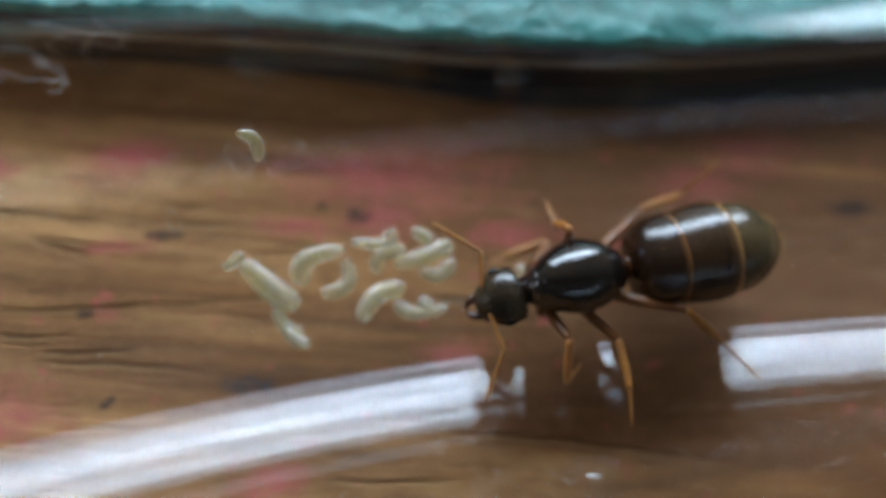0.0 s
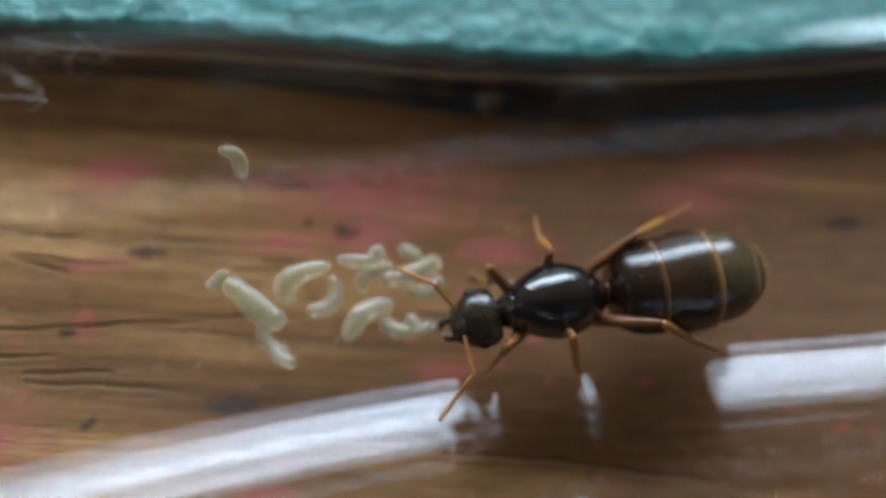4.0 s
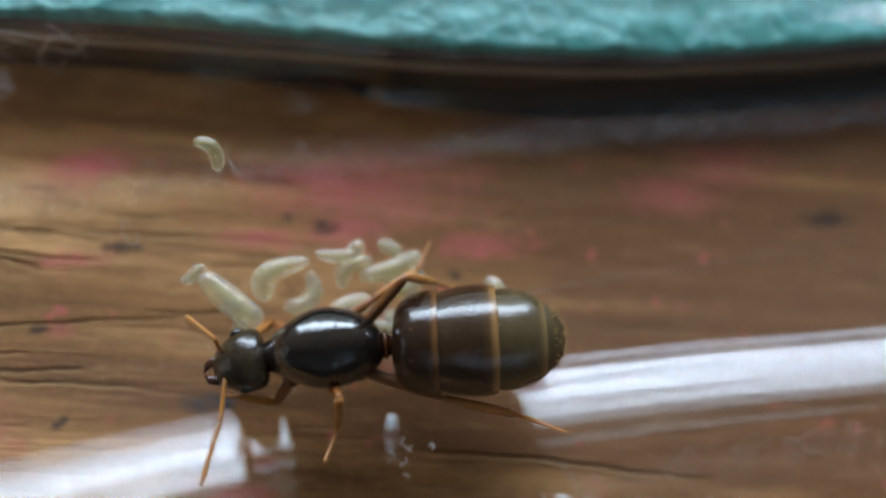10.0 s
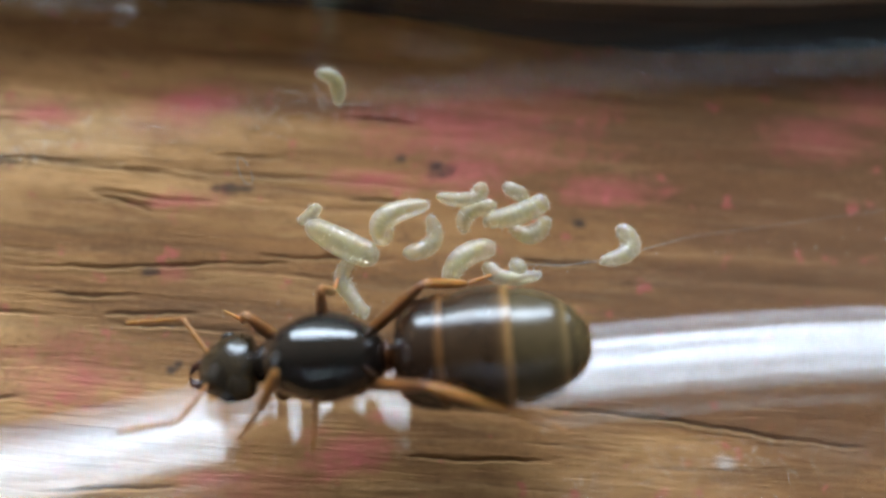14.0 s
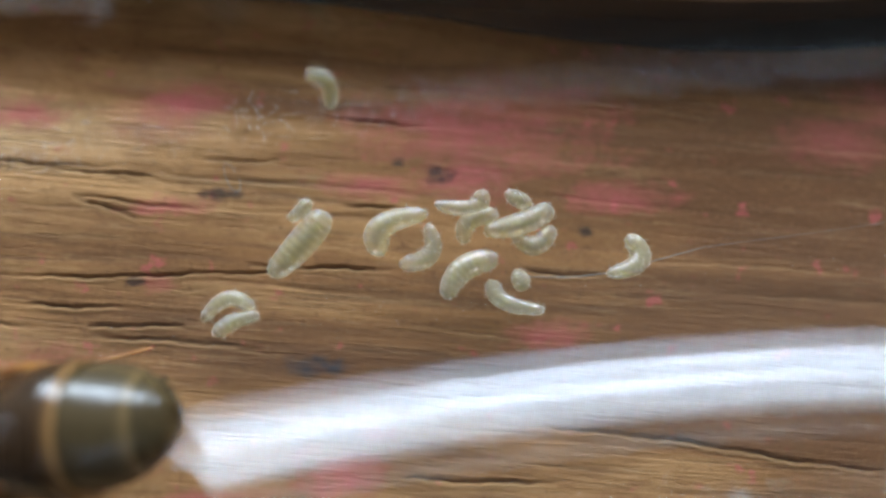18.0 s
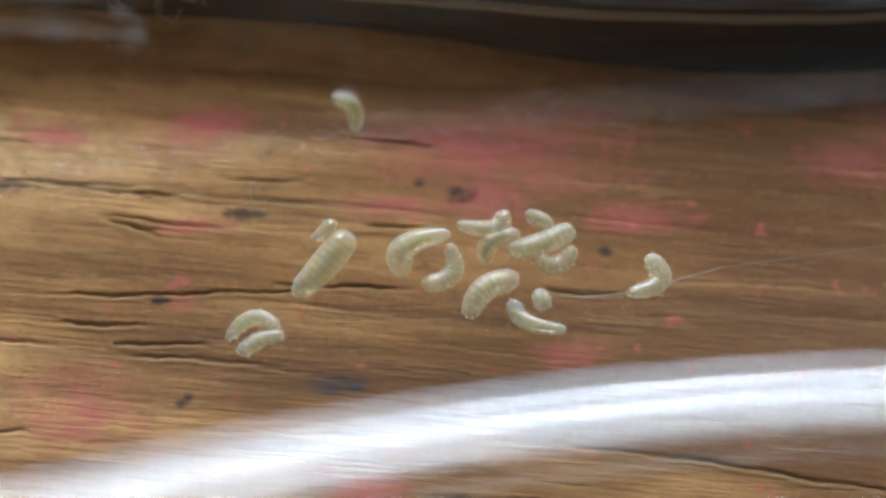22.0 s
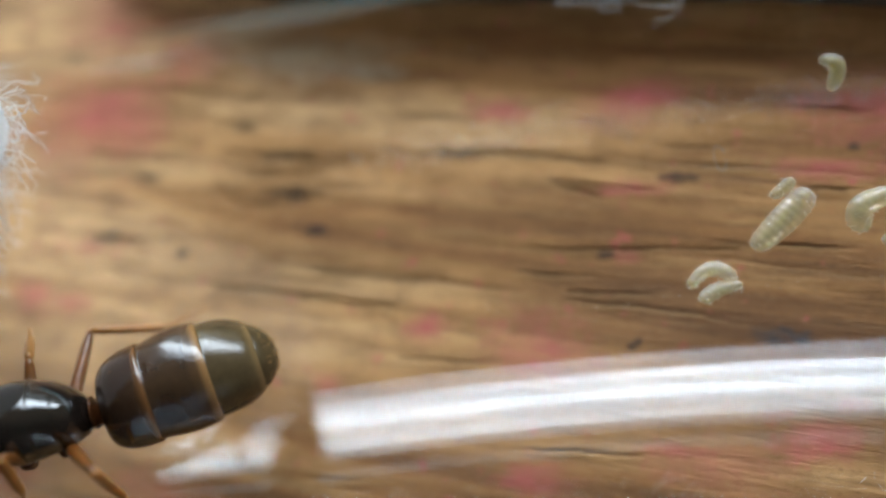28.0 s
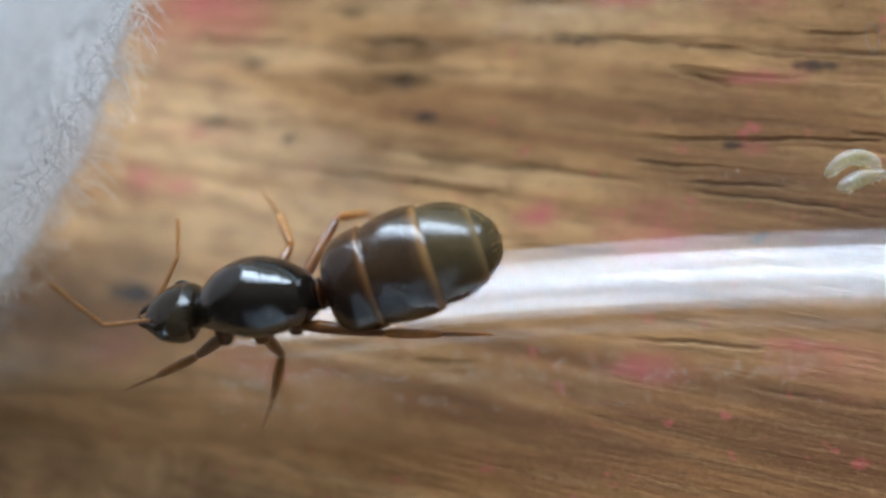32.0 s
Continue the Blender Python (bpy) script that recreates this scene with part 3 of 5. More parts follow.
def teal_block():
    deep, tall, r = 50.0, 2.5, 0.45
    section = [(0.0, 0.0), (0.0, 0.7), (0.0, 1.4)] + [(r - r * math.cos(a), tall - r + r * math.sin(a)) for a in np.linspace(0, 1.57, 7)]
    section += [(r + (deep - r) * v, tall) for v in np.linspace(0.02, 1, 60) ** 1.7] + [(deep, 0.0)]
    xs = np.concatenate([np.linspace(-29, -15, 30)[:-1], np.linspace(-15, 70, 190)])
    verts, faces = [], []
    for x in xs:
        pinch = 2.2 * max(0.0, (-15 - x) / 14) ** 2
        for y, z in section:
            p = Vector((x * 0.5, y * 0.5, z * 0.3))
            lump = 0.16 * noise.noise(p) + 0.10 * noise.noise(p * 2.7)
            verts.append((x, pad_edge(x) + y + pinch + lump * 0.6, max(0.0, z + (lump if z > 1.8 else 0) - pinch * 0.3 * (z > 1.8))))
    w, h = len(section), len(xs)
    for j in range(h - 1):
        for i in range(w):
            k, n = j * w + i, j * w + (i + 1) % w
            faces.append((k, n, n + w, k + w))
    faces += [tuple(reversed(range(w))), tuple(range((h - 1) * w, h * w))]
    ob = new("rubber_pad", mesh_of("rubber_pad", verts, faces, TEAL))
    bm = bmesh.new()
    bm.from_mesh(ob.data)
    bmesh.ops.recalc_face_normals(bm, faces=bm.faces)
    bm.to_mesh(ob.data)
    bm.free()
    def band(name, rows, mat, label, flare=None):
        bv, bf = [], []
        for x in xs:
            pinch = 2.2 * max(0.0, (-15 - x) / 14) ** 2
            swell = flare(x) if flare else 1.0
            bv += [(x, pad_edge(x) - 0.08 + (y * swell if y < 0 else y) + pinch + 0.05 * noise.noise(Vector((x * 0.5, 0, z))), z) for y, z in rows]
        w = len(rows)
        for j in range(len(xs) - 1):
            for i in range(w):
                k, n = j * w + i, j * w + (i + 1) % w
                bf.append((k, k + w, n + w, n))
        bf += [tuple(range(w)), tuple(reversed(range((len(xs) - 1) * w, len(xs) * w)))]
        part(name, mesh_of(name, bv, bf, mat, False), ob, label)

    # the front face's shade, put in as a black band
    band("front_shade", [(-0.05, 0.0), (-0.16, 0.2), (-0.16, 1.4), (-0.05, 1.47), (0.05, 1.47), (0.05, 0.0)], PAD_SHADE, "black band for the pad's shaded front face")
    # no real foot: a black strip laid where the pad's shade falls
    band("foot", [(0.05, 0.0), (-1.5, 0.0), (-1.55, 0.08), (-1.45, 0.16), (0.05, 0.2)], PAD_SHADE, "black strip on the board for the shade under the pad", lambda x: 0.2 + 0.6 / (1 + math.exp(-(x - 3) / 2.5)))
    # the tube edge's beige reflection, painted as a strip on the pad
    band("beige_line", [(-0.12, 1.49), (-0.30, 1.53), (-0.30, 1.76), (-0.12, 1.8), (0.05, 1.8), (0.05, 1.49)], BEIGE, "beige strip for the reflection along the tube's edge")
    # a thin black strip added for the dark line below the top
    band("top_shade", [(-0.05, 1.82), (-0.18, 1.88), (-0.16, 2.15), (0.02, 2.22), (0.3, 2.22), (0.3, 1.82)], PAD_SHADE, "black line for the shade under the turquoise top")
    return tagged(ob, "turquoise bumpy rubber pad with a rounded edge behind the tube", "pad")


teal_block()


# ---- the glass tube ----
def tube():
    left, right, sides = -62.0, 78.0, 96
    root = new("test_tube")
    root.matrix_world = Matrix.Translation(TUBE_O * MM) @ Matrix((TUBE_A, TUBE_B, UP)).transposed().to_4x4()
    tagged(root, "clear glass test tube lying on the wooden board", "test tube")
    rim = [(left + 1.5, R_IN), (left, R_IN), (left - 0.35, R_IN + 0.35), (left - 0.35, R_OUT + 0.05), (left, R_OUT + 0.3), (left + 0.9, R_OUT + 0.3), (left + 1.5, R_OUT)]
    outer = [(x, R_OUT) for x in np.linspace(left + 1.5, right, 30)]
    inner = [(x, R_IN) for x in np.linspace(left + 1.5, right, 30)]
    dome_out = [(right + R_OUT * math.sin(a), R_OUT * math.cos(a)) for a in np.linspace(0, 1.56, 12)]
    dome_in = [(right + R_IN * math.sin(a), R_IN * math.cos(a)) for a in np.linspace(1.56, 0, 12)]
    for name, line, flips in (("rim", rim, False), ("barrel", outer, False), ("bore", inner, True), ("round_end", dome_out + dome_in, False)):
        verts, faces = [], []
        for s, r in line:
            verts += [(s, r * math.sin(2 * math.pi * j / sides), r * math.cos(2 * math.pi * j / sides)) for j in range(sides)]
        for k in range(len(line) - 1):
            for j in range(sides):
                i, q = k * sides + j, k * sides + (j + 1) % sides
                face = (i, i + sides, q + sides, q)
                faces.append(tuple(reversed(face)) if flips else face)
        ob = part(name, mesh_of(name, verts, faces, SCUFFED_GLASS if name == "barrel" else GLASS), root)
        ob.visible_shadow = False


tube()


# ---- cotton plug ----
def cotton():
    sides, steps = 72, 46
    verts, faces = [], []
    for k in range(steps):
        for j in range(sides):
            a = 2 * math.pi * j / sides
            v = k / (steps - 1)
            if v < 0.45:  # the face towards the chamber, from its middle outwards
                r, s = 6.0 * (v / 0.45) ** 0.8, 0.0
            else:
                r, s = 6.0, -(v - 0.45) / 0.55 * 24
            y, z = r * math.sin(a), -r * math.cos(a)
            slant = 0.6 * y + 0.75 * z
            p = Vector((s * 0.4, y * 0.55, z * 0.55))
            puff = 0.3 * noise.noise(p) + 0.06 * noise.noise(p * 3.1) + 0.02 * noise.noise(p * 8)
            edge = -0.7 * (r / 6.0) ** 4 if v < 0.45 else -0.7
            shrink = min(0.0, 0.16 * noise.noise(p * 2.2) - 0.05)
            verts.append((-27.6 + s + slant + puff + edge, y * (1 + shrink * 0.3), z * (1 + shrink * 0.3)))
    for k in range(steps - 1):
        for j in range(sides):
            i, q = k * sides + j, k * sides + (j + 1) % sides
            faces.append((i, q, q + sides, i + sides))
    faces.append(tuple(range((steps - 1) * sides, steps * sides)))
    root = new("cotton_plug", mesh_of("cotton_plug", verts, faces, COTTON))
    root.matrix_world = Matrix.Translation(TUBE_O * MM) @ Matrix((TUBE_A, TUBE_B, UP)).transposed().to_4x4()
    tagged(root, "white cotton wool plug stuffed into the tube", "cotton plug")
    rng = random.Random(5)
    fv, ff = [], []
    for _ in range(3200):
        a, r = rng.uniform(0, 6.28), 6.0 * math.sqrt(rng.random())
        y, z = r * math.sin(a), -r * math.cos(a)
        p = Vector((-27.9 + 0.6 * y + 0.75 * z - 0.7 * (r / 6) ** 4 + rng.uniform(-0.6, 0.5), y, z))
        d = Vector((rng.uniform(0.05, 1), rng.uniform(-1, 1), rng.uniform(-1, 1))).normalized()
        path, step = [p.copy()], rng.uniform(0.06, 0.26)
        for _ in range(9):
            d = (d + Vector((rng.gauss(-0.06, 0.38), rng.gauss(0, 0.38), rng.gauss(0, 0.38)))).normalized()
            q = path[-1] + d * step
            rad = math.hypot(q.y, q.z)
            if rad > 6.05:
                q.y, q.z = q.y * 6.05 / rad, q.z * 6.05 / rad
            path.append(q)
        v, f = swept(path, [rng.choice((0.006, 0.008, 0.013))] * len(path), 3)
        ff += [tuple(i + len(fv) for i in face) for face in f]
        fv += v
    part("fibre", mesh_of("fibre", fv, ff, COTTON), root, "loose cotton fibres")["kind"] = "stuff"


cotton()


# ---- larvae ----
def larva_mesh(length, radius, bend, share):
    """A plump, ringed, tapering grub along a bent line, in the xy plane, its bend at the origin."""
    steps, sides = 96, 22
    a, b, k = length * share, length * (1 - share), radians(bend)
    first = -math.atan2(b * math.sin(k), a + b * math.cos(k))
    tail = Vector((-math.cos(first), -math.sin(first), 0)) * a
    tip = Vector((math.cos(first + k), math.sin(first + k), 0)) * b
    pull = -(tail + tip) / 2
    us = [0.5 - 0.5 * math.cos(math.pi * (k + 0.15) / (steps - 0.7)) for k in range(steps)]
    line = [tail * (1 - u) ** 2 + pull * (2 * u * (1 - u)) + tip * u * u for u in us]
    rings = max(6, round(length * 4.8))

    def girth(u, scale, ringed):
        """Half width at u: blunt rounded ends, a thinner neck end."""
        r = radius * scale * (0.60 + 0.40 * math.sin(math.pi / 2 * min(1.0, u / 0.55))) * (1 - 0.14 * max(0.0, (u - 0.6) / 0.4) ** 1.5)
        for gap in (u, 1 - u):
            d = gap * length / (radius * (0.75 if gap == u else 0.9))
            if d < 1:
                r *= math.sqrt(max(0.002, 1 - (1 - d) ** 2))
        return r * (1 - ringed * (0.5 + 0.5 * math.cos(u * rings * 2 * math.pi)))

    skin = mesh_of("larva", *swept(line, [girth(u, 1.03, 0.03) for u in us], sides, 0.92), LARVA)
    inner = [k for k in range(steps) if 0.16 < us[k] < 0.84]
    w = [math.sin(math.pi * (us[k] - 0.15) / 0.70) ** 0.5 for k in inner]
    gut = mesh_of("gut", *swept([line[k] for k in inner], [girth(us[k], 0.5, 0) * v for k, v in zip(inner, w)], 12, 0.9), GUT)
    rng = random.Random(round(length * 1000 + bend))
    bv, bf = [], []
    for _ in range(round(48 * length)):
        n = rng.randrange(4, steps - 4)
        along = (line[n + 1] - line[n - 1]).normalized()
        side = UP.cross(along).normalized()
        a, r = rng.uniform(-0.5, 3.64), girth(us[n], 1.0, 0.06)
        out = side * math.cos(a) + UP * math.sin(a)
        p, d = line[n] + out * r * 0.95, (out + along * rng.uniform(-0.4, 0.4)) * rng.uniform(0.05, 0.11)
        v, f = swept([p, p + d * 0.5, p + d], [0.006, 0.005, 0.002], 4)
        bf += [tuple(q + len(bv) for q in face) for face in f]
        bv += v
    return skin, gut, mesh_of("bristle", bv, bf, BRISTLE)


LARVAE = {
    "top": (-1.25, 58.5, -66.0, 1.35, 0.21, -68, 0.41),
    "nub": (-2.49, 24.5, 37.5, 0.85, 0.20, 20, 0.5),
    "big": (-2.61, 15.6, 42.0, 2.35, 0.42, 6, 0.5),
    "arch": (-4.76, 3.6, 5.8, 1.65, 0.23, -67, 0.54),
    "twin": (-4.67, -2.6, -160.6, 1.35, 0.23, 30, 0.56),
    "hook": (-0.37, 17.6, -143.0, 2.15, 0.35, 85, 0.66),
    "crook": (0.95, 9.2, -130.8, 1.8, 0.27, -80, 0.48),
    "left_a": (2.33, 20.3, 10.6, 1.65, 0.26, 80, 0.69),
    "tiny": (3.6, 21.2, -34.7, 0.85, 0.23, -15, 0.5),
    "mid": (2.14, 16.6, 34.5, 1.5, 0.27, -68, 0.42),
    "fat": (3.55, 14.4, 11.5, 2.1, 0.33, 17, 0.49),
    "under": (3.93, 8.0, 5.2, 1.5, 0.28, 79, 0.48),
    "bow": (1.78, 3.8, 31.4, 2.0, 0.35, -46, 0.47),
    "slim": (2.81, -5.9, 141.4, 1.85, 0.24, -55, 0.64),
    "bead": (3.38, -0.8, -70.3, 0.66, 0.26, 10, 0.5),
    "far": (6.86, 0.6, 53.3, 1.85, 0.29, 94, 0.57),
}
# where the queen has not yet pushed them
BEFORE = {
    "nub": (-2.53, 20.5, 33.9),
    "big": (-1.54, 11.7, -47.8),
    "arch": (-1.31, 1.1, 108.8),
    "twin": (-0.96, -5.0, -48.7),
    "slim": (2.91, -2.7, 163.4),
}
GRUBS = {}
for key, (s, phi, heading, length, radius, bend, share) in LARVAE.items():
    skin, gut, bristle = larva_mesh(length, radius, bend, share)
    grub = new("larva", skin)
    part("gut", gut, grub, "grey-olive gut showing through")
    part("bristle", bristle, grub, "fine pale bristles")["kind"] = "stuff"
    grub.matrix_world = lie(s, phi, heading, R_IN - radius * 0.86)
    size = "large" if length > 1.9 else "small" if length < 1.0 else "curled" if abs(bend) > 60 else "slender"
    tagged(grub, size + " cream-white translucent ant larva on the glass floor", "larva", "brood pile")
    GRUBS[key] = grub


# ---- lint, silk and specks in the tube ----
def strands(count, s, phi, spread, length, thick, seed, curl=0.5):
    """Fine curling fibres round one place on the tube's wall, in the wall's own space."""
    rng = random.Random(seed)
    verts, faces = [], []
    for _ in range(count):
        p = Vector((rng.gauss(0, spread), rng.gauss(0, spread * 0.6), 0.02))
        a, turn = rng.uniform(0, 6.28), rng.uniform(-curl, curl)
        path = [p]
        for _ in range(14):
            a += turn + rng.gauss(0, curl * 0.5)
            q = path[-1] + Vector((math.cos(a), math.sin(a), 0)) * length / 14
            q.z = min(0.5, max(0.01, path[-1].z + rng.gauss(0, 0.03)))
            path.append(q)
        v, f = swept(path, [thick] * len(path), 5)
        faces += [tuple(i + len(verts) for i in face) for face in f]
        verts += v
    return verts, faces


def lint(name, label, category, *args):
    ob = new(name, mesh_of(name, *strands(*args), LINT))
    ob.matrix_world = lie(args[1], args[2], 0, R_IN)
    return tagged(ob, label, category)


LINT = veil_material("white_lint", (0.85, 0.85, 0.82), 0.7)
FAINT = veil_material("faint_lint", (0.75, 0.75, 0.7), 0.32)
tuft = lint("lint_tuft", "loose wisps of white lint on the edge of the pad", "lint", 10, 0, 0, 0.6, 2.0, 0.012, 3, 0.22)
tuft.matrix_world = pose(-7.9 * MM, 12.6 * MM, 1.4 * MM, 90)
lint("lint_tuft", "curled white threads high on the glass wall", "lint", 7, -6.3, 90, 0.5, 1.7, 0.008, 11, 0.45)
# fibres put in place of a small bubble mark on the glass
lint("lint_tuft", "short white fibres standing in for a bubble mark on the glass", "lint", 4, -5.6, -25.4, 0.2, 0.4, 0.006, 4, 0.6)
lint("lint_tuft", "few pale bristles stuck to the glass wall", "lint", 9, 3.4, -43.1, 0.4, 0.3, 0.005, 5, 0.3)


def silk():
    rows = [(3.6, 0.2), (4.8, -1.4), (6.0, -1.5), (8.9, 2.3), (12.7, 2.7), (16.2, 3.1), (21.0, 4.1)]
    path = []
    for (s0, a0), (s1, a1) in zip(rows, rows[1:]):
        for k in range(8):
            u = k / 8
            p, n = in_tube(s0 + (s1 - s0) * u, a0 + (a1 - a0) * u, R_IN - 0.05 - 0.03 * math.sin(s0 + u * 3))
            path.append(p)
    ob = new("silk_thread", mesh_of("silk_thread", *swept(path, [0.010 if k < 24 else 0.005 for k in range(len(path))], 6), FAINT))
    tagged(ob, "fine pale silk thread lying along the glass floor", "thread")


silk()


def fibre_loop():
    path = [(0.16 * math.cos(a), 0.42 * math.sin(a), 0.03 + 0.05 * math.sin(2 * a)) for a in np.linspace(0.3, 6.1, 28)]
    ob = new("fibre_loop", mesh_of("fibre_loop", *swept(path, [0.010] * len(path), 5), FAINT))
    ob.matrix_world = lie(-4.2, 35.0, 12, R_IN)
    tagged(ob, "thin clear loop of fibre stuck on the glass", "fibre")


fibre_loop()


def crumb():
    path = [(-0.22, 0, 0.05), (-0.1, 0.02, 0.07), (0.05, -0.01, 0.07), (0.2, 0.03, 0.05)]
    ob = new("crumb", mesh_of("crumb", *swept(path, [0.02, 0.05, 0.045, 0.012], 8), LINT))
    ob.matrix_world = lie(6.6, -73.7, -35, R_IN)
    tagged(ob, "tiny white splinter on the wall of the tube", "crumb")


crumb()


# ---- the queen ant: forward is +x of her root, at the middle of the thorax ----
queen = new("queen_ant")
tagged(queen, "glossy black-brown queen ant with an olive banded gaster", "ant")


def lathe(stations, sides=28):
    """A body along x from (x, half width, half height, z of the middle) stations."""
    verts, faces = [], []
    for x, w, h, zc in stations:
        for j in range(sides):
            a = 2 * math.pi * j / sides
            verts.append((x, w * math.cos(a), zc + h * math.sin(a)))
    for k in range(len(stations) - 1):
        for j in range(sides):
            i, q = k * sides + j, k * sides + (j + 1) % sides
            faces.append((i, q, q + sides, i + sides))
    faces.append(tuple(range(sides)))
    faces.append(tuple(reversed(range((len(stations) - 1) * sides, len(stations) * sides))))
    return verts, faces


def profile(points, n):
    """Smooth stations through a few (x, half width, half height, z) rows."""
    rows = np.array(points)
    u = np.linspace(0, len(rows) - 1, n)
    out = []
    for t in u:
        i = min(int(t), len(rows) - 2)
        f = t - i
        p0, p1, p2, p3 = rows[max(i - 1, 0)], rows[i], rows[i + 1], rows[min(i + 2, len(rows) - 1)]
        v = 0.5 * (2 * p1 + (p2 - p0) * f + (2 * p0 - 5 * p1 + 4 * p2 - p3) * f**2 + (3 * p1 - p0 - 3 * p2 + p3) * f**3)
        out.append((v[0], max(0.01, v[1]), max(0.01, v[2]), v[3]))
    return out


def thorax():
    whole = profile([(2.00, 0.05, 0.05, -0.36), (1.92, 0.24, 0.24, -0.32), (1.62, 0.44, 0.48, -0.20), (1.22, 0.68, 0.76, -0.04), (0.78, 0.93, 0.98, 0.08), (0.20, 1.15, 1.10, 0.12), (-0.38, 1.19, 1.08, 0.08), (-0.95, 1.06, 0.96, -0.02), (-1.36, 0.86, 0.80, -0.14), (-1.66, 0.60, 0.58, -0.28), (-1.84, 0.22, 0.24, -0.40)], 150)
    for name, first, last, slim in (("pronotum", 1.98, 1.18, 0.975), ("mesonotum", 1.26, -0.56, 1.0), ("scutellum", -0.50, -1.06, 0.985), ("propodeum", -1.00, -1.84, 0.965)):
        rows = [(x, w * slim, h * slim, z) for x, w, h, z in whole if last <= x <= first]
        x, w, h, z = rows[0]
        u, k, l, y = rows[-1]
        rows = [(x + 0.05, w * 0.93, h * 0.93, z), (x + 0.02, w * 0.98, h * 0.98, z), *rows, (u - 0.02, k * 0.98, l * 0.98, y), (u - 0.04, k * 0.93, l * 0.93, y)]
        part(name, mesh_of(name, *lathe(rows, 36), BLACK), queen)
    v, f = lathe(profile([(-1.60, 0.20, 0.24, -0.46), (-1.74, 0.34, 0.38, -0.42), (-1.85, 0.46, 0.56, -0.30), (-1.96, 0.32, 0.40, -0.42), (-2.16, 0.24, 0.26, -0.46)], 14), 20)
    part("petiole", mesh_of("petiole", v, f, RUST), queen, "rust-brown petiole scale")


thorax()
NECK, WAIST = Vector((1.74, 0, -0.20)), Vector((-2.02, 0, -0.40))
HEAD_REACH, GASTER_REACH = 0.86, 2.32

# gaster: overlapping plates along its own -x axis from the waist
GASTER = [(0.0, 0.14, 0.14, -0.02), (-0.06, 0.79, 0.73, 0.0), (-0.24, 1.18, 1.08, 0.05), (-0.7, 1.45, 1.31, 0.12), (-1.52, 1.58, 1.43, 0.17), (-2.52, 1.64, 1.48, 0.19), (-3.43, 1.56, 1.4, 0.17), (-4.19, 1.32, 1.18, 0.12), (-4.74, 0.97, 0.85, 0.05), (-5.1, 0.53, 0.47, 0.0), (-5.2, 0.05, 0.05, -0.02)]


def gaster():
    stations = profile(GASTER, 120)
    me = mesh_of("gaster", *lathe([(x, w * 0.94, h * 0.94, z) for x, w, h, z in stations[::3]]), PLATE)
    root = part("gaster", me, queen, "dark brown gaster with tan plate edges")
    cuts = [(0.0, -1.43, PLATE), (-1.35, -3.15, PLATE_TAN), (-3.05, -4.55, PLATE_PALE), (-4.46, -4.92, PLATE_END), (-4.84, -5.21, PLATE_END)]
    for first, last, mat in cuts:
        some = [s for s in stations if last - 1e-6 <= s[0] <= first + 1e-6]
        rows = []
        for k, (x, w, h, z) in enumerate(some):
            u = k / max(1, len(some) - 1)
            g = 0.94 + 0.072 * math.sin(2.2 * u)
            rows.append((x, w * g, h * g, z))
        x, w, h, z = rows[-1]
        rows += [(x - 0.025, w * 0.985, h * 0.985, z), (x - 0.01, w * 0.95, h * 0.95, z)]
        part("tergite", mesh_of("tergite", *lathe(rows, 40), mat), root)
    rng = random.Random(2)
    fv, ff = [], []
    for _ in range(90):
        x, w, h, z = stations[rng.choice([33, 66, 67, 95, 96, 97, 100, 104, 108, 112])]
        a = rng.uniform(-0.4, 3.5)
        p = Vector((x, w * 0.985 * math.cos(a), z + h * 0.985 * math.sin(a)))
        d = Vector((-0.75, 0.6 * math.cos(a), 0.6 * math.sin(a))).normalized() * rng.uniform(0.10, 0.2)
        v, f = swept([p, p + d * 0.5, p + d], [0.008, 0.006, 0.002], 4)
        ff += [tuple(i + len(fv) for i in face) for face in f]
        fv += v
    part("hair", mesh_of("hair", fv, ff, AMBER), root)["kind"] = "stuff"
    return root


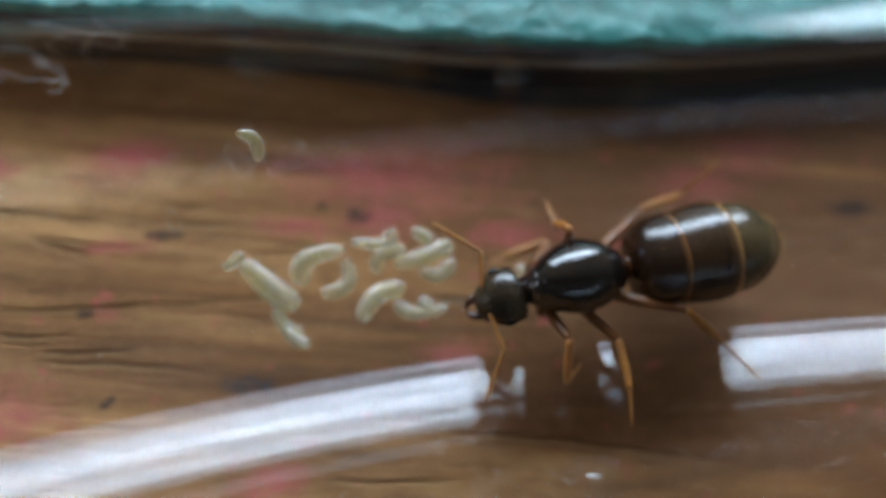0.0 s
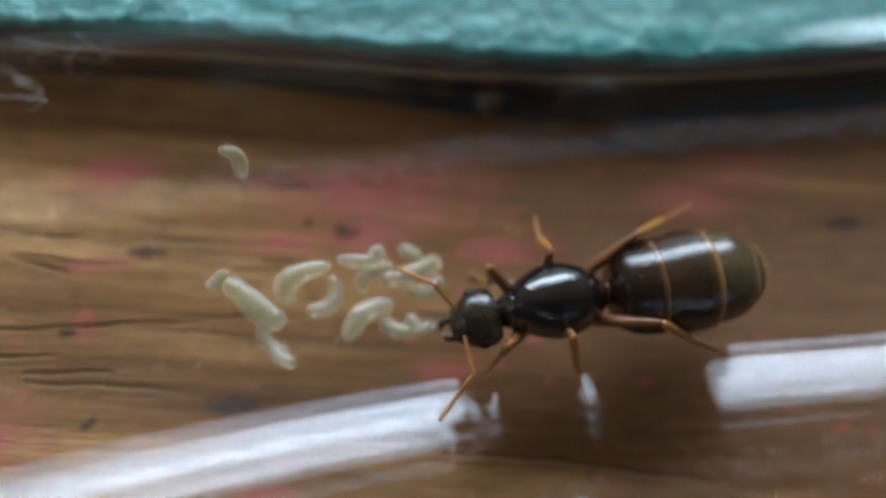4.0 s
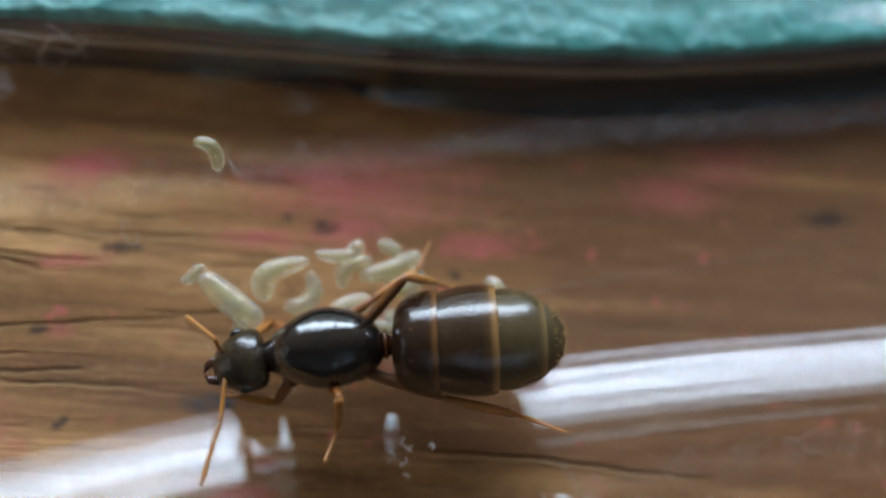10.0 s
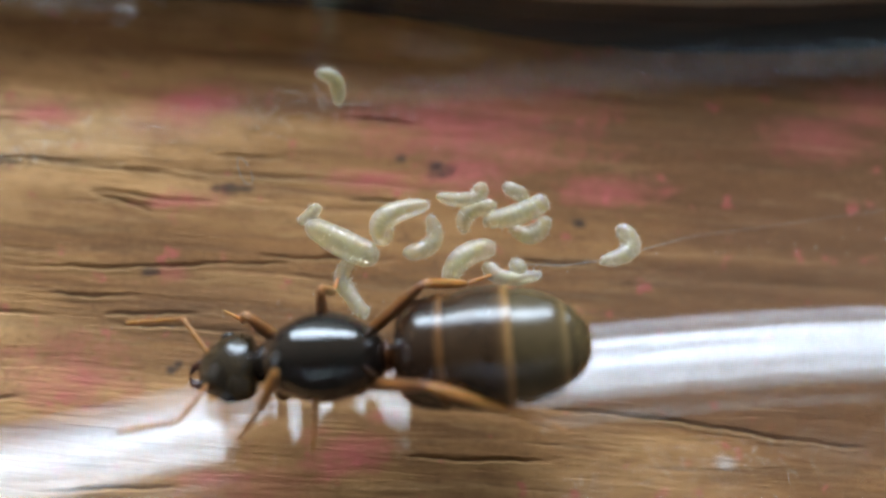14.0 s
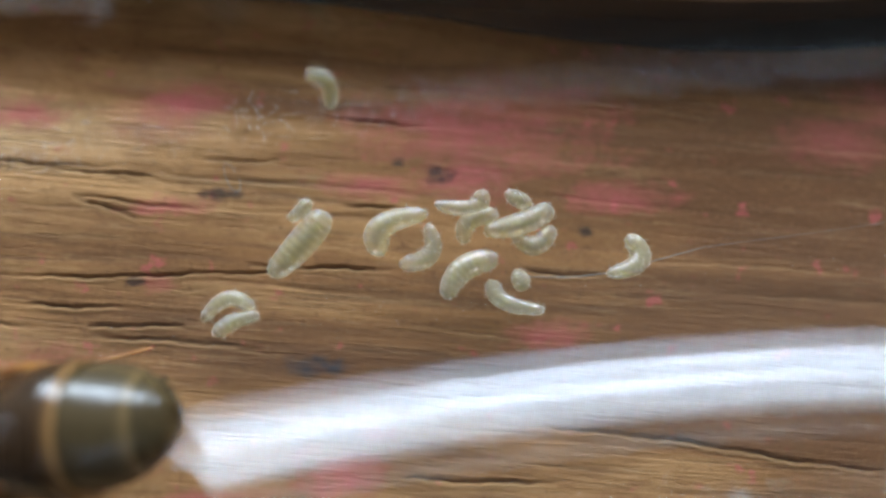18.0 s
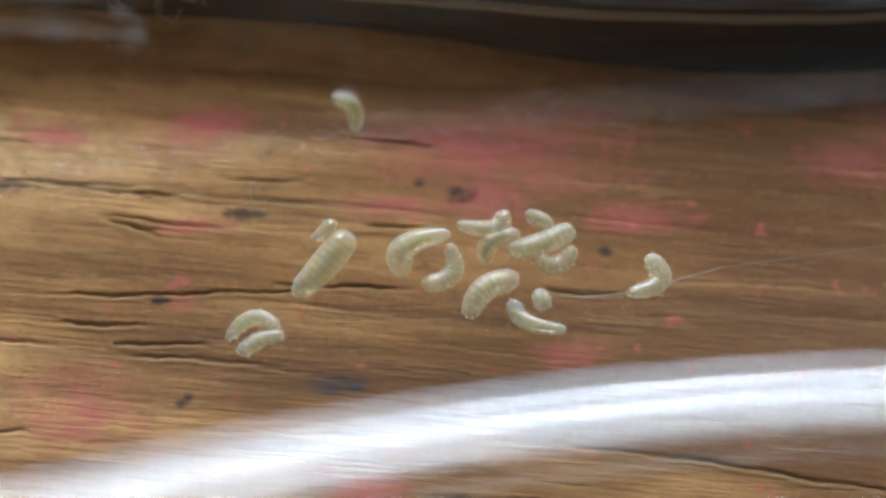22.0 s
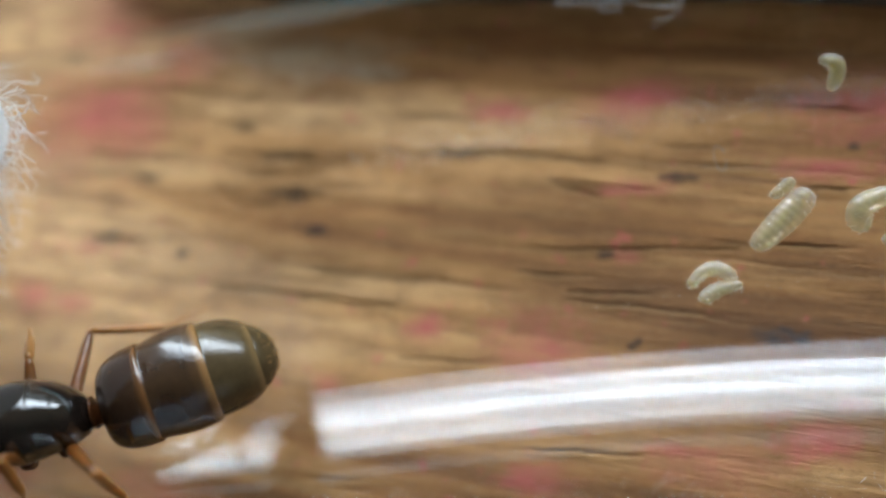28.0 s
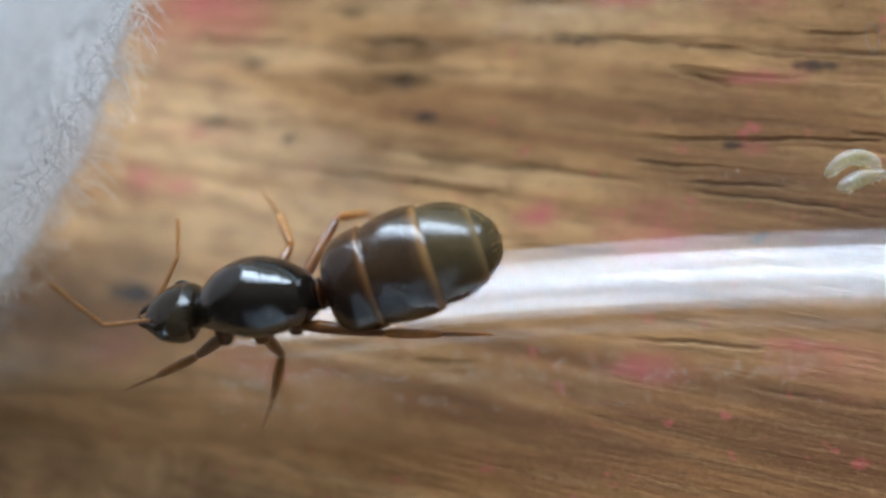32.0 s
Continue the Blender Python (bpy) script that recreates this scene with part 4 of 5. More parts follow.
def head():
    v, f = lathe(profile([(-0.12, 0.14, 0.12, 0), (-0.07, 0.62, 0.44, 0.0), (0.06, 0.86, 0.60, 0.02), (0.36, 0.93, 0.68, 0.03), (0.78, 0.86, 0.62, -0.02), (1.12, 0.66, 0.50, -0.10), (1.38, 0.46, 0.32, -0.16), (1.47, 0.1, 0.1, -0.18)], 40), 32)
    root = part("head", mesh_of("head", v, f, HEADSKIN), queen, "dark brown downy head")
    for side in (1, -1):
        v, f = lathe(profile([(-0.22, 0.02, 0.02, 0), (-0.16, 0.10, 0.13, 0), (0, 0.14, 0.18, 0), (0.16, 0.10, 0.13, 0), (0.22, 0.02, 0.02, 0)], 12), 16)
        eye = part("eye", mesh_of("eye", v, f, EYE_BLACK), root)
        eye.matrix_local = pose(0.60 * MM, side * 0.83 * MM, 0.16 * MM, 0, 0, side * -8)
        path = [(0, 0, 0), (0.2, side * 0.06, 0), (0.42, side * -0.02, 0), (0.56, side * -0.22, -0.02)]
        jaw = part("mandible", mesh_of("mandible", *swept(path, [(0.13, 0.09), (0.15, 0.08), (0.12, 0.06), (0.02, 0.02)], 12), JAW), root, "dark rust-brown mandible")
        jaw.matrix_local = pose(1.24 * MM, side * 0.24 * MM, -0.22 * MM)
    for x, y in ((0.16, 0), (0.06, 0.16), (0.06, -0.16)):
        v, f = lathe(profile([(-0.05, 0.01, 0.01, 0), (0, 0.05, 0.05, 0), (0.05, 0.01, 0.01, 0)], 7), 10)
        part("ocellus", mesh_of("ocellus", v, f, EYE_BLACK), root).matrix_local = pose(x * MM, y * MM, 0.625 * MM)
    v, f = lathe(profile([(1.02, 0.36, 0.05, 0.26), (1.2, 0.38, 0.12, 0.16), (1.38, 0.30, 0.10, 0.03), (1.46, 0.18, 0.04, -0.04)], 10), 18)
    part("clypeus", mesh_of("clypeus", v, f, JAW), root)
    return root


GASTER_PART, HEAD_PART = gaster(), head()


def limb(length, thick, taper, bulge, mat, name):
    """One leg or antenna segment along +x from its joint."""
    path = [(length * k / 10, 0, 0) for k in range(11)]
    radii = [thick * (1 - (1 - taper) * k / 10) * (1 + bulge * math.sin(math.pi * k / 10)) * (0.75 if k in (0, 10) else 1) for k in range(11)]
    return mesh_of(name, *swept(path, radii, 10), mat)


# hip, neutral foot, lengths of femur, tibia and tarsus
LEGS = {}
for side in (1, -1):
    LEGS["front", side] = (Vector((0.98, side * 0.60, -0.62)), Vector((2.5, side * 2.0, -1.6)), (1.5, 1.5, 1.0))
    LEGS["middle", side] = (Vector((-0.05, side * 0.70, -0.72)), Vector((-0.2, side * 3.3, -1.6)), (1.75, 1.6, 1.1))
    LEGS["hind", side] = (Vector((-1.05, side * 0.62, -0.70)), Vector((-5.9, side * 2.6, -1.6)), (2.6, 2.2, 1.7))
LEG_PARTS = {}
MESHES = {}
for (row, side), (hip, foot, (a, b, c)) in LEGS.items():
    if row not in MESHES:
        MESHES[row] = (
            limb(0.62, 0.24, 0.8, 0.25, RUST, "coxa"), limb(a, 0.16, 0.7, 0.35, BROWN, "femur"),
            limb(b, 0.125, 0.85, 0.25, AMBER, "tibia"), limb(c, 0.07, 0.5, 0.0, AMBER, "tarsus"))
    coxa, femur, tibia, tarsus = MESHES[row]
    cx = part("coxa", coxa, queen)
    cx.matrix_local = Matrix.Translation((hip - Vector((0, side * 0.22, -0.25))) * MM) @ Vector((0.1, side * 0.5, -0.55)).to_track_quat("X", "Z").to_matrix().to_4x4()
    LEG_PARTS[row, side] = (part("femur", femur, queen), part("tibia", tibia, queen), part("tarsus", tarsus, queen))
SCAPE, WHIP = limb(1.25, 0.06, 1.15, 0.0, AMBER, "scape"), limb(1.75, 0.055, 1.3, 0.0, AMBER, "flagellum")
FEELERS = {side: (part("scape", SCAPE, HEAD_PART), part("flagellum", WHIP, HEAD_PART)) for side in (1, -1)}

FEELER_ROOT = {side: Vector((1.12, side * 0.40, 0.24)) for side in (1, -1)}

# seconds, then the middle of head, thorax and gaster, in drawing units
QUEEN = [
    (0, 5.43, 3.14, 2.40, 7.82, 3.77, 2.85, 12.30, 4.64, 2.50),
    (1, 5.25, 3.29, 2.40, 7.82, 3.90, 2.85, 12.33, 4.51, 2.50),
    (2, 6.00, 2.55, 2.40, 8.01, 3.75, 2.85, 12.13, 4.49, 2.50),
    (3, 5.74, 2.49, 2.40, 7.81, 3.45, 2.85, 12.12, 4.40, 2.50),
    (5.5, 4.09, 3.93, 2.58, 6.74, 3.84, 2.82, 11.17, 3.91, 2.76),
    (6, 3.73, 3.54, 2.48, 6.23, 3.74, 2.81, 10.73, 3.88, 2.77),
    (7, 2.78, 3.03, 2.41, 5.26, 3.36, 2.76, 9.58, 3.80, 2.78),
    (8, 1.23, 2.21, 2.35, 3.70, 2.60, 2.71, 7.98, 3.11, 2.73),
    (9, -0.04, 2.38, 2.37, 2.28, 2.32, 2.70, 6.65, 2.42, 2.74),
    (10, -1.28, 1.75, 2.35, 1.09, 2.15, 2.70, 5.43, 2.28, 2.74),
    (11, -2.08, 2.33, 2.40, 0.14, 2.09, 2.70, 4.48, 1.58, 2.82),
    (12, -3.15, 0.86, 2.39, -0.74, 1.37, 2.72, 3.58, 1.19, 2.88),
    (13, -3.07, -0.70, 2.86, -0.86, 0.42, 2.90, 3.46, 0.97, 2.94),
    (13.5, -3.54, -0.18, 2.62, -1.13, 0.27, 2.94, 3.24, 0.63, 3.05),
    (15.5, -9.56, 0.96, 2.66, -6.77, 1.08, 3.00, -2.26, 0.97, 3.08),
    (16, -11.33, 0.31, 2.65, -8.50, 0.38, 3.02, -4.01, 0.52, 3.12),
    (17, -13.68, -0.96, 2.47, -11.07, -0.75, 2.86, -6.77, -0.35, 3.41),
    (18, -15.24, -1.30, 2.50, -12.44, -1.15, 2.92, -8.19, -0.82, 3.03),
    (18.4, -15.83, -1.30, 2.48, -13.01, -1.22, 2.92, -8.75, -0.89, 3.04),
    (18.7, -17.46, -1.24, 2.43, -14.61, -1.22, 2.86, -10.29, -1.01, 3.29),
    (19.2, -18.91, -1.24, 2.40, -16.12, -1.22, 2.81, -11.80, -1.08, 3.31),
    (23.5, -24.43, 0.22, 2.58, -21.74, -0.40, 2.73, -17.50, -1.26, 3.18),
    (24, -23.41, 1.46, 3.08, -21.39, 0.69, 2.97, -17.32, -0.72, 3.58),
    (24.5, -24.33, 2.61, 4.18, -21.87, 1.90, 3.67, -17.84, 0.11, 2.76),
    (26.5, -21.89, -2.93, 6.30, -20.61, -1.59, 5.90, -17.94, 0.39, 3.85),
    (27, -21.86, -4.20, 6.30, -20.55, -2.30, 5.90, -17.71, 0.08, 3.85),
    (28, -26.05, -4.10, 6.30, -23.88, -3.36, 5.90, -20.16, -1.81, 3.85),
    (28.5, -26.09, -3.88, 6.30, -23.83, -3.22, 5.90, -20.19, -1.64, 3.85),
    (29, -25.02, -3.12, 6.30, -22.52, -2.45, 5.90, -18.42, -1.12, 3.85),
    (29.5, -24.90, -3.45, 6.30, -22.54, -2.55, 5.90, -18.46, -1.15, 3.85),
    (30, -23.25, -5.21, 6.30, -21.46, -3.66, 5.90, -18.44, -1.18, 3.85),
    (30.3, -22.59, -5.18, 6.30, -21.04, -3.68, 5.90, -18.59, -1.14, 3.85),
    (30.6, -21.06, -5.61, 6.30, -20.04, -3.68, 5.90, -17.92, -1.17, 3.85),
    (30.8, -21.16, -6.24, 6.30, -20.26, -4.15, 5.90, -18.05, -1.79, 3.85),
    (31, -23.19, -6.68, 6.30, -21.67, -4.56, 5.90, -18.95, -2.10, 3.85),
    (31.2, -24.37, -5.42, 6.16, -22.11, -3.48, 5.78, -18.72, -1.36, 3.90),
    (31.4, -23.31, -5.39, 6.02, -20.74, -4.06, 5.66, -17.48, -1.63, 3.95),
    (31.7, -23.15, -4.54, 5.81, -20.73, -3.79, 5.48, -16.89, -1.89, 4.02),
    (32, -23.44, -3.98, 5.60, -20.91, -3.45, 5.30, -16.49, -1.84, 4.10),
]


def aimed(p, d, up):
    """The pose at p (drawing units) with x along d and z near up."""
    x = d.normalized()
    y = up.cross(x).normalized()
    return Matrix.Translation(p * MM) @ Matrix((x, y, x.cross(y))).transposed().to_4x4()


def inward(p):
    q = p - TUBE_O
    q = q - TUBE_A * q.dot(TUBE_A)
    return -q.normalized()


def on_floor(p, lift=0.04):
    """p moved onto the tube's inner wall."""
    n = inward(p)
    s = (p - TUBE_O).dot(TUBE_A)
    return TUBE_O + TUBE_A * s - n * (R_IN - lift)


def queen_at(t):
    """Head, thorax and gaster at a time, gliding through the rows."""
    rows = QUEEN
    i = max(k for k in range(len(rows)) if rows[k][0] <= t)
    if i == len(rows) - 1:
        i -= 1
    r = [np.array(rows[min(max(k, 0), len(rows) - 1)][1:]) for k in (i - 1, i, i + 1, i + 2)]
    ts = [rows[min(max(k, 0), len(rows) - 1)][0] for k in (i - 1, i, i + 1, i + 2)]
    h = ts[2] - ts[1]
    f = (t - ts[1]) / h
    m1 = (r[2] - r[0]) / max(ts[2] - ts[0], 1e-6) * h
    m2 = (r[3] - r[1]) / max(ts[3] - ts[1], 1e-6) * h
    v = (2 * f**3 - 3 * f**2 + 1) * r[1] + (f**3 - 2 * f**2 + f) * m1 + (-2 * f**3 + 3 * f**2) * r[2] + (f**3 - f**2) * m2
    return Vector(v[:3]), Vector(v[3:6]), Vector(v[6:])


def bent(hip, ankle, a, b, up):
    """The knee between hip and ankle, bent towards up."""
    d = ankle - hip
    far = min(d.length, (a + b) * 0.995)
    d.normalize()
    k = (a * a - b * b + far * far) / (2 * far)
    rise = math.sqrt(max(0.0, a * a - k * k))
    v = (up - d * up.dot(d)).normalized()
    return hip + d * k + v * rise, hip + d * far


def body_at(t):
    """Her root's pose at a time, and where head and gaster turn about neck and waist."""
    h, th, g = queen_at(t)
    ahead = ((th - g).normalized() * 0.62 + (h - th).normalized() * 0.38).normalized()
    m = aimed(th, ahead, (inward(th) + UP * 1.4).normalized())
    back = m.inverted()
    to_head = (back @ (h * MM)) / MM - NECK
    to_tail = WAIST - (back @ (g * MM)) / MM
    return m, aimed(NECK, to_head + Vector((0.6, 0, 0)), Vector((0.05, 0, 1))), aimed(WAIST, to_tail, Vector((0, 0, 1)))


# seconds, then knee, ankle and foot of a leg in her space, for walk()
STRIDES = {}
STRIDES["front", 1] = [
    (0.0, 0.73, 1.85, 0.17, 0.99, 3.08, -0.65, 0.31, 2.63, -1.05),
    (1.0, 1.06, 1.66, 0.44, 1.5, 2.27, -0.86, 2.39, 2.71, -0.97),
    (2.0, 1.76, 1.54, 0.26, 2.55, 2.21, -0.82, 3.56, 2.78, -0.52),
    (3.0, -0.05, 1.39, -1.37, 1.23, 0.64, -1.55, 1.42, -0.46, -1.64),
    (6.0, 1.2, 1.58, 0.49, 2.0, 1.17, -0.7, 2.32, 1.17, -1.48),
    (7.0, 1.04, 1.12, -2.03, 2.48, 1.51, -1.93, 3.31, 1.9, -1.1),
    (8.0, 0.95, 1.31, 0.7, 2.09, 1.51, -0.26, 3.45, 1.95, -0.83),
    (9.0, 1.09, 1.54, 0.54, 2.1, 1.52, -0.56, 2.76, 1.58, -1.11),
    (10.0, 1.68, 1.09, -1.85, 2.43, 1.04, -0.55, 3.07, 0.82, -1.2),
    (11.0, 1.03, 1.29, 0.71, 1.53, 1.49, -0.69, 1.93, 1.7, -1.17),
    (12.0, 1.16, 1.64, 0.45, 2.37, 2.35, -0.06, 3.22, 2.77, -0.24),
    (13.0, 0.89, 1.46, 0.61, 2.01, 1.8, -0.33, 2.63, 2.22, 0.17),
    (16.0, 1.88, 1.1, -1.71, 3.2, 1.46, -2.33, 3.17, 1.97, -1.05),
    (29.0, 1.37, 0.38, -2.05, 2.64, 0.63, -2.8, 3.67, 0.66, -3.41),
    (30.0, 1.0, -0.24, -1.86, 2.12, -0.41, -2.85, 3.21, -0.75, -3.49),
    (31.0, 0.96, 0.01, -2.0, 2.2, 0.16, -2.84, 3.33, 0.2, -3.68),
    (32.0, 2.18, 0.57, -1.52, 3.58, 0.69, -2.04, 4.64, 1.23, -1.74),
]
STRIDES["middle", 1] = [
    (0.0, -0.98, 2.16, -0.46, -0.86, 3.76, -0.51, -0.63, 4.98, -0.81),
    (1.0, -1.01, 2.14, -0.46, -0.77, 3.57, 0.23, -0.74, 4.94, -0.28),
    (2.0, -0.79, 2.26, -0.47, -0.12, 3.42, 0.41, 0.5, 4.65, 0.6),
    (3.0, -0.93, 2.19, -0.48, -0.25, 3.31, 0.44, 0.27, 4.56, 0.66),
    (6.0, -0.03, 2.18, 0.21, 0.29, 2.86, -1.2, 1.21, 3.9, -0.31),
    (7.0, -0.49, 1.81, 0.56, -0.21, 2.62, -0.8, 0.51, 3.38, -0.48),
    (8.0, -0.99, 1.41, 0.57, -1.28, 2.25, -0.76, -1.21, 3.28, -0.31),
    (9.0, -0.49, 1.7, 0.65, 0.44, 2.64, -0.26, 1.14, 3.43, -0.14),
    (10.0, -0.45, 1.6, 0.73, -0.21, 2.26, -0.71, 0.15, 3.12, -0.29),
    (11.0, -0.79, 1.34, 0.73, -1.03, 2.08, -0.67, -1.43, 3.02, -0.28),
    (12.0, -0.59, 1.56, 0.71, 0.35, 2.35, -0.31, 0.74, 2.98, -0.1),
    (13.0, -0.58, 1.51, 0.74, -0.07, 2.81, 1.53, 0.72, 3.33, 0.99),
    (16.0, -1.11, 1.57, 0.37, -1.04, 2.35, -1.03, -1.75, 3.04, -0.28),
    (29.0, -1.1, 2.04, -0.31, -0.65, 2.38, -1.8, -0.74, 3.33, -1.55),
    (30.0, -1.27, 1.93, -0.5, -1.36, 3.44, 0.03, -1.28, 4.05, -0.36),
    (31.0, -1.58, 1.32, -1.31, -2.11, 2.5, -2.25, -2.43, 3.66, -2.77),
    (32.0, -0.08, 0.49, -2.46, 0.6, 1.18, -3.73, 1.31, 2.08, -4.58),
]
STRIDES["hind", 1] = [
    (0.0, -3.16, 1.84, 0.21, -4.54, 3.01, -1.04, -4.87, 4.0, -0.6),
    (1.0, -3.14, 1.89, 0.19, -4.6, 3.01, -1.01, -4.9, 3.93, -0.52),
    (2.0, -2.95, 2.19, 0.13, -4.1, 3.29, -1.39, -4.17, 4.26, -0.67),
    (3.0, -3.08, 2.01, 0.13, -4.24, 2.92, -1.5, -4.2, 4.06, -0.67),
    (6.0, -3.18, 2.01, -0.15, -5.26, 2.47, -0.71, -6.65, 3.36, 0.21),
    (7.0, -3.3, 1.78, -0.12, -5.18, 2.71, 0.54, -6.2, 3.42, 1.63),
    (8.0, -1.8, 1.8, 1.49, -3.4, 2.94, 0.51, -4.5, 3.96, 0.1),
    (9.0, -2.85, 1.9, 0.67, -4.69, 2.18, -0.49, -6.46, 3.12, 0.08),
    (10.0, -3.4, 1.73, -0.66, -5.45, 2.48, -0.41, -6.64, 3.25, 0.58),
    (11.0, -1.94, 1.73, 1.48, -2.72, 2.52, -0.42, -3.0, 2.9, -0.14),
    (12.0, -2.22, 2.07, 1.11, -3.1, 2.9, -0.72, -3.69, 3.52, 0.48),
    (13.0, -2.74, 2.05, 0.66, -4.26, 3.23, 1.73, -5.59, 4.3, 1.02),
    (16.0, -3.33, 1.56, -1.53, -5.46, 1.84, -2.0, -7.05, 2.4, -1.43),
    (28.0, -2.15, 2.56, 0.63, -2.26, 2.2, -1.54, -2.89, 3.01, -1.37),
    (29.0, -3.21, 1.76, -1.58, -4.14, 3.45, -0.51, -4.61, 4.13, -0.99),
    (30.0, -3.08, 2.21, -0.39, -4.79, 3.41, -1.09, -6.01, 3.96, -2.28),
    (31.0, -3.04, 2.19, -0.13, -4.42, 2.49, -1.82, -5.67, 3.61, -2.17),
    (32.0, -3.5, 1.48, -0.56, -4.96, 0.9, -2.11, -6.65, 1.55, -1.56),
]
STRIDES["front", -1] = [
    (0.0, 0.11, -1.65, -1.24, 1.56, -1.53, -1.58, 2.49, -1.42, -1.54),
    (1.0, 0.1, -1.58, -1.33, 1.54, -1.36, -1.67, 2.6, -1.04, -1.59),
    (2.0, 0.31, -1.8, -1.23, 1.78, -1.92, -1.5, 2.6, -1.78, -1.52),
    (3.0, 0.14, -1.81, -0.87, 1.61, -1.91, -1.14, 2.19, -2.28, -1.4),
    (6.0, 1.33, -1.6, -1.69, 2.18, -1.02, -0.6, 2.66, -0.34, -1.52),
    (7.0, 1.21, -1.69, -1.62, 2.53, -1.1, -2.04, 3.11, -0.65, -1.41),
    (8.0, 1.46, -0.79, 0.79, 1.97, -0.9, -0.62, 2.48, -0.89, -1.36),
    (9.0, 1.0, -0.82, 0.86, 1.47, -0.79, -0.56, 1.83, -0.66, -1.4),
    (10.0, 1.63, -1.48, -1.64, 2.22, -0.67, -0.53, 2.82, -0.74, -1.32),
    (11.0, 1.37, -1.54, -1.73, 1.53, -0.74, -0.46, 2.06, -0.74, -1.36),
    (12.0, 1.37, -1.6, -1.67, 1.52, -0.86, -0.37, 2.26, -0.96, -1.28),
    (13.0, 1.66, -1.54, -1.57, 2.31, -0.7, -0.51, 2.89, -0.52, -1.12),
    (16.0, 2.17, -1.39, -1.07, 3.37, -1.47, -1.97, 3.79, -1.06, -1.5),
    (29.0, 1.98, -1.63, -1.07, 3.06, -1.98, -2.04, 3.57, -3.14, -1.99),
    (30.0, 2.14, -1.51, -0.34, 3.05, -2.31, -1.22, 3.8, -2.82, -2.1),
    (31.0, 2.21, -1.42, -0.36, 2.96, -2.41, -1.2, 3.62, -2.59, -1.25),
    (32.0, 1.31, -2.0, -1.04, 2.28, -2.49, -2.07, 2.91, -3.39, -2.51),
]
STRIDES["hind", -1] = [
    (0.0, -3.29, -1.93, -0.86, -5.27, -2.35, -1.73, -5.93, -2.67, -1.0),
    (1.0, -3.23, -2.03, -0.86, -5.16, -2.51, -1.79, -5.82, -2.65, -1.08),
    (2.0, -3.38, -1.67, -1.18, -5.25, -1.91, -2.31, -5.98, -1.98, -1.1),
    (3.0, -3.36, -1.79, -0.95, -5.32, -1.97, -1.93, -5.96, -2.13, -1.19),
    (6.0, -3.07, -1.88, 0.34, -4.84, -2.54, -0.8, -6.01, -3.07, -1.36),
    (7.0, -3.13, -1.86, 0.24, -4.52, -1.97, -1.46, -5.52, -1.62, -1.76),
    (8.0, -2.73, -1.67, 0.99, -4.25, -1.81, -0.59, -5.42, -1.76, -1.69),
    (9.0, -2.85, -2.42, -1.2, -4.59, -2.65, -2.53, -5.82, -2.95, -1.56),
    (10.0, -2.65, -1.58, 1.11, -3.58, -1.94, -0.85, -4.7, -1.7, -1.69),
    (11.0, -3.2, -1.87, 0.06, -3.85, -2.28, -2.01, -4.77, -2.18, -1.72),
    (12.0, -3.62, -0.87, -0.4, -5.8, -0.64, -0.2, -7.29, -0.88, -1.54),
    (13.0, -3.58, -0.38, -0.14, -5.69, -0.0, 0.34, -7.28, -0.22, 0.21),
    (16.0, -2.17, -1.49, 1.48, -2.73, -1.83, -0.62, -4.03, -2.2, -1.85),
    (28.0, -1.74, -3.07, -0.14, -3.86, -2.95, -0.7, -5.51, -4.07, -1.26),
    (29.0, -1.27, -3.19, -1.03, -1.9, -4.37, -2.78, -3.33, -3.86, -2.47),
    (30.0, -1.89, -2.96, 0.08, -3.09, -4.05, -1.4, -4.69, -4.38, -1.63),
    (31.0, -2.14, -2.8, 0.21, -3.42, -4.11, -1.0, -4.91, -5.17, -1.23),
    (32.0, -2.41, -2.81, -0.38, -3.09, -4.17, -1.98, -3.99, -3.51, -2.1),
]
STRIDES["middle", -1] = [
    (6.0, -0.7, -1.76, 0.51, -0.08, -2.61, -0.69, 0.27, -3.23, -0.72),
    (7.0, -1.09, -1.98, -0.14, -1.4, -2.96, -1.37, -1.09, -3.46, -0.7),
    (8.0, -1.09, -1.69, 0.29, -1.49, -2.85, -0.74, -1.91, -3.59, -0.77),
    (9.0, -1.32, -1.84, -0.32, -1.87, -2.98, -1.3, -2.18, -3.62, -0.93),
    (10.0, -1.59, -1.48, -0.47, -3.02, -2.16, -0.18, -3.56, -3.17, -0.3),
    (11.0, -1.2, -1.69, 0.15, -1.88, -2.21, -1.2, -2.42, -2.65, -1.44),
    (12.0, -0.55, -1.65, -2.1, -0.39, -1.84, -0.52, -0.01, -2.53, -1.2),
    (13.0, -0.84, -1.31, 0.72, -0.88, -2.3, -0.54, -0.83, -2.96, -1.18),
    (16.0, -0.82, -2.27, -0.62, -0.53, -2.88, -2.07, -1.19, -3.0, -1.44),
    (28.0, -0.22, -2.01, 0.43, 0.07, -3.42, -0.27, 0.55, -4.96, -1.03),
    (29.0, -0.6, -2.3, -0.27, 0.06, -3.57, -0.99, 0.57, -4.77, -2.03),
    (30.0, -0.64, -1.84, 0.47, -0.56, -3.3, -0.19, -0.27, -4.98, -1.26),
    (31.0, 0.45, -2.17, 0.08, 1.33, -3.02, -0.96, 2.08, -4.31, -1.76),
    (32.0, -0.86, -2.25, -0.67, -0.42, -3.78, -0.86, 0.29, -4.99, -0.35),
]
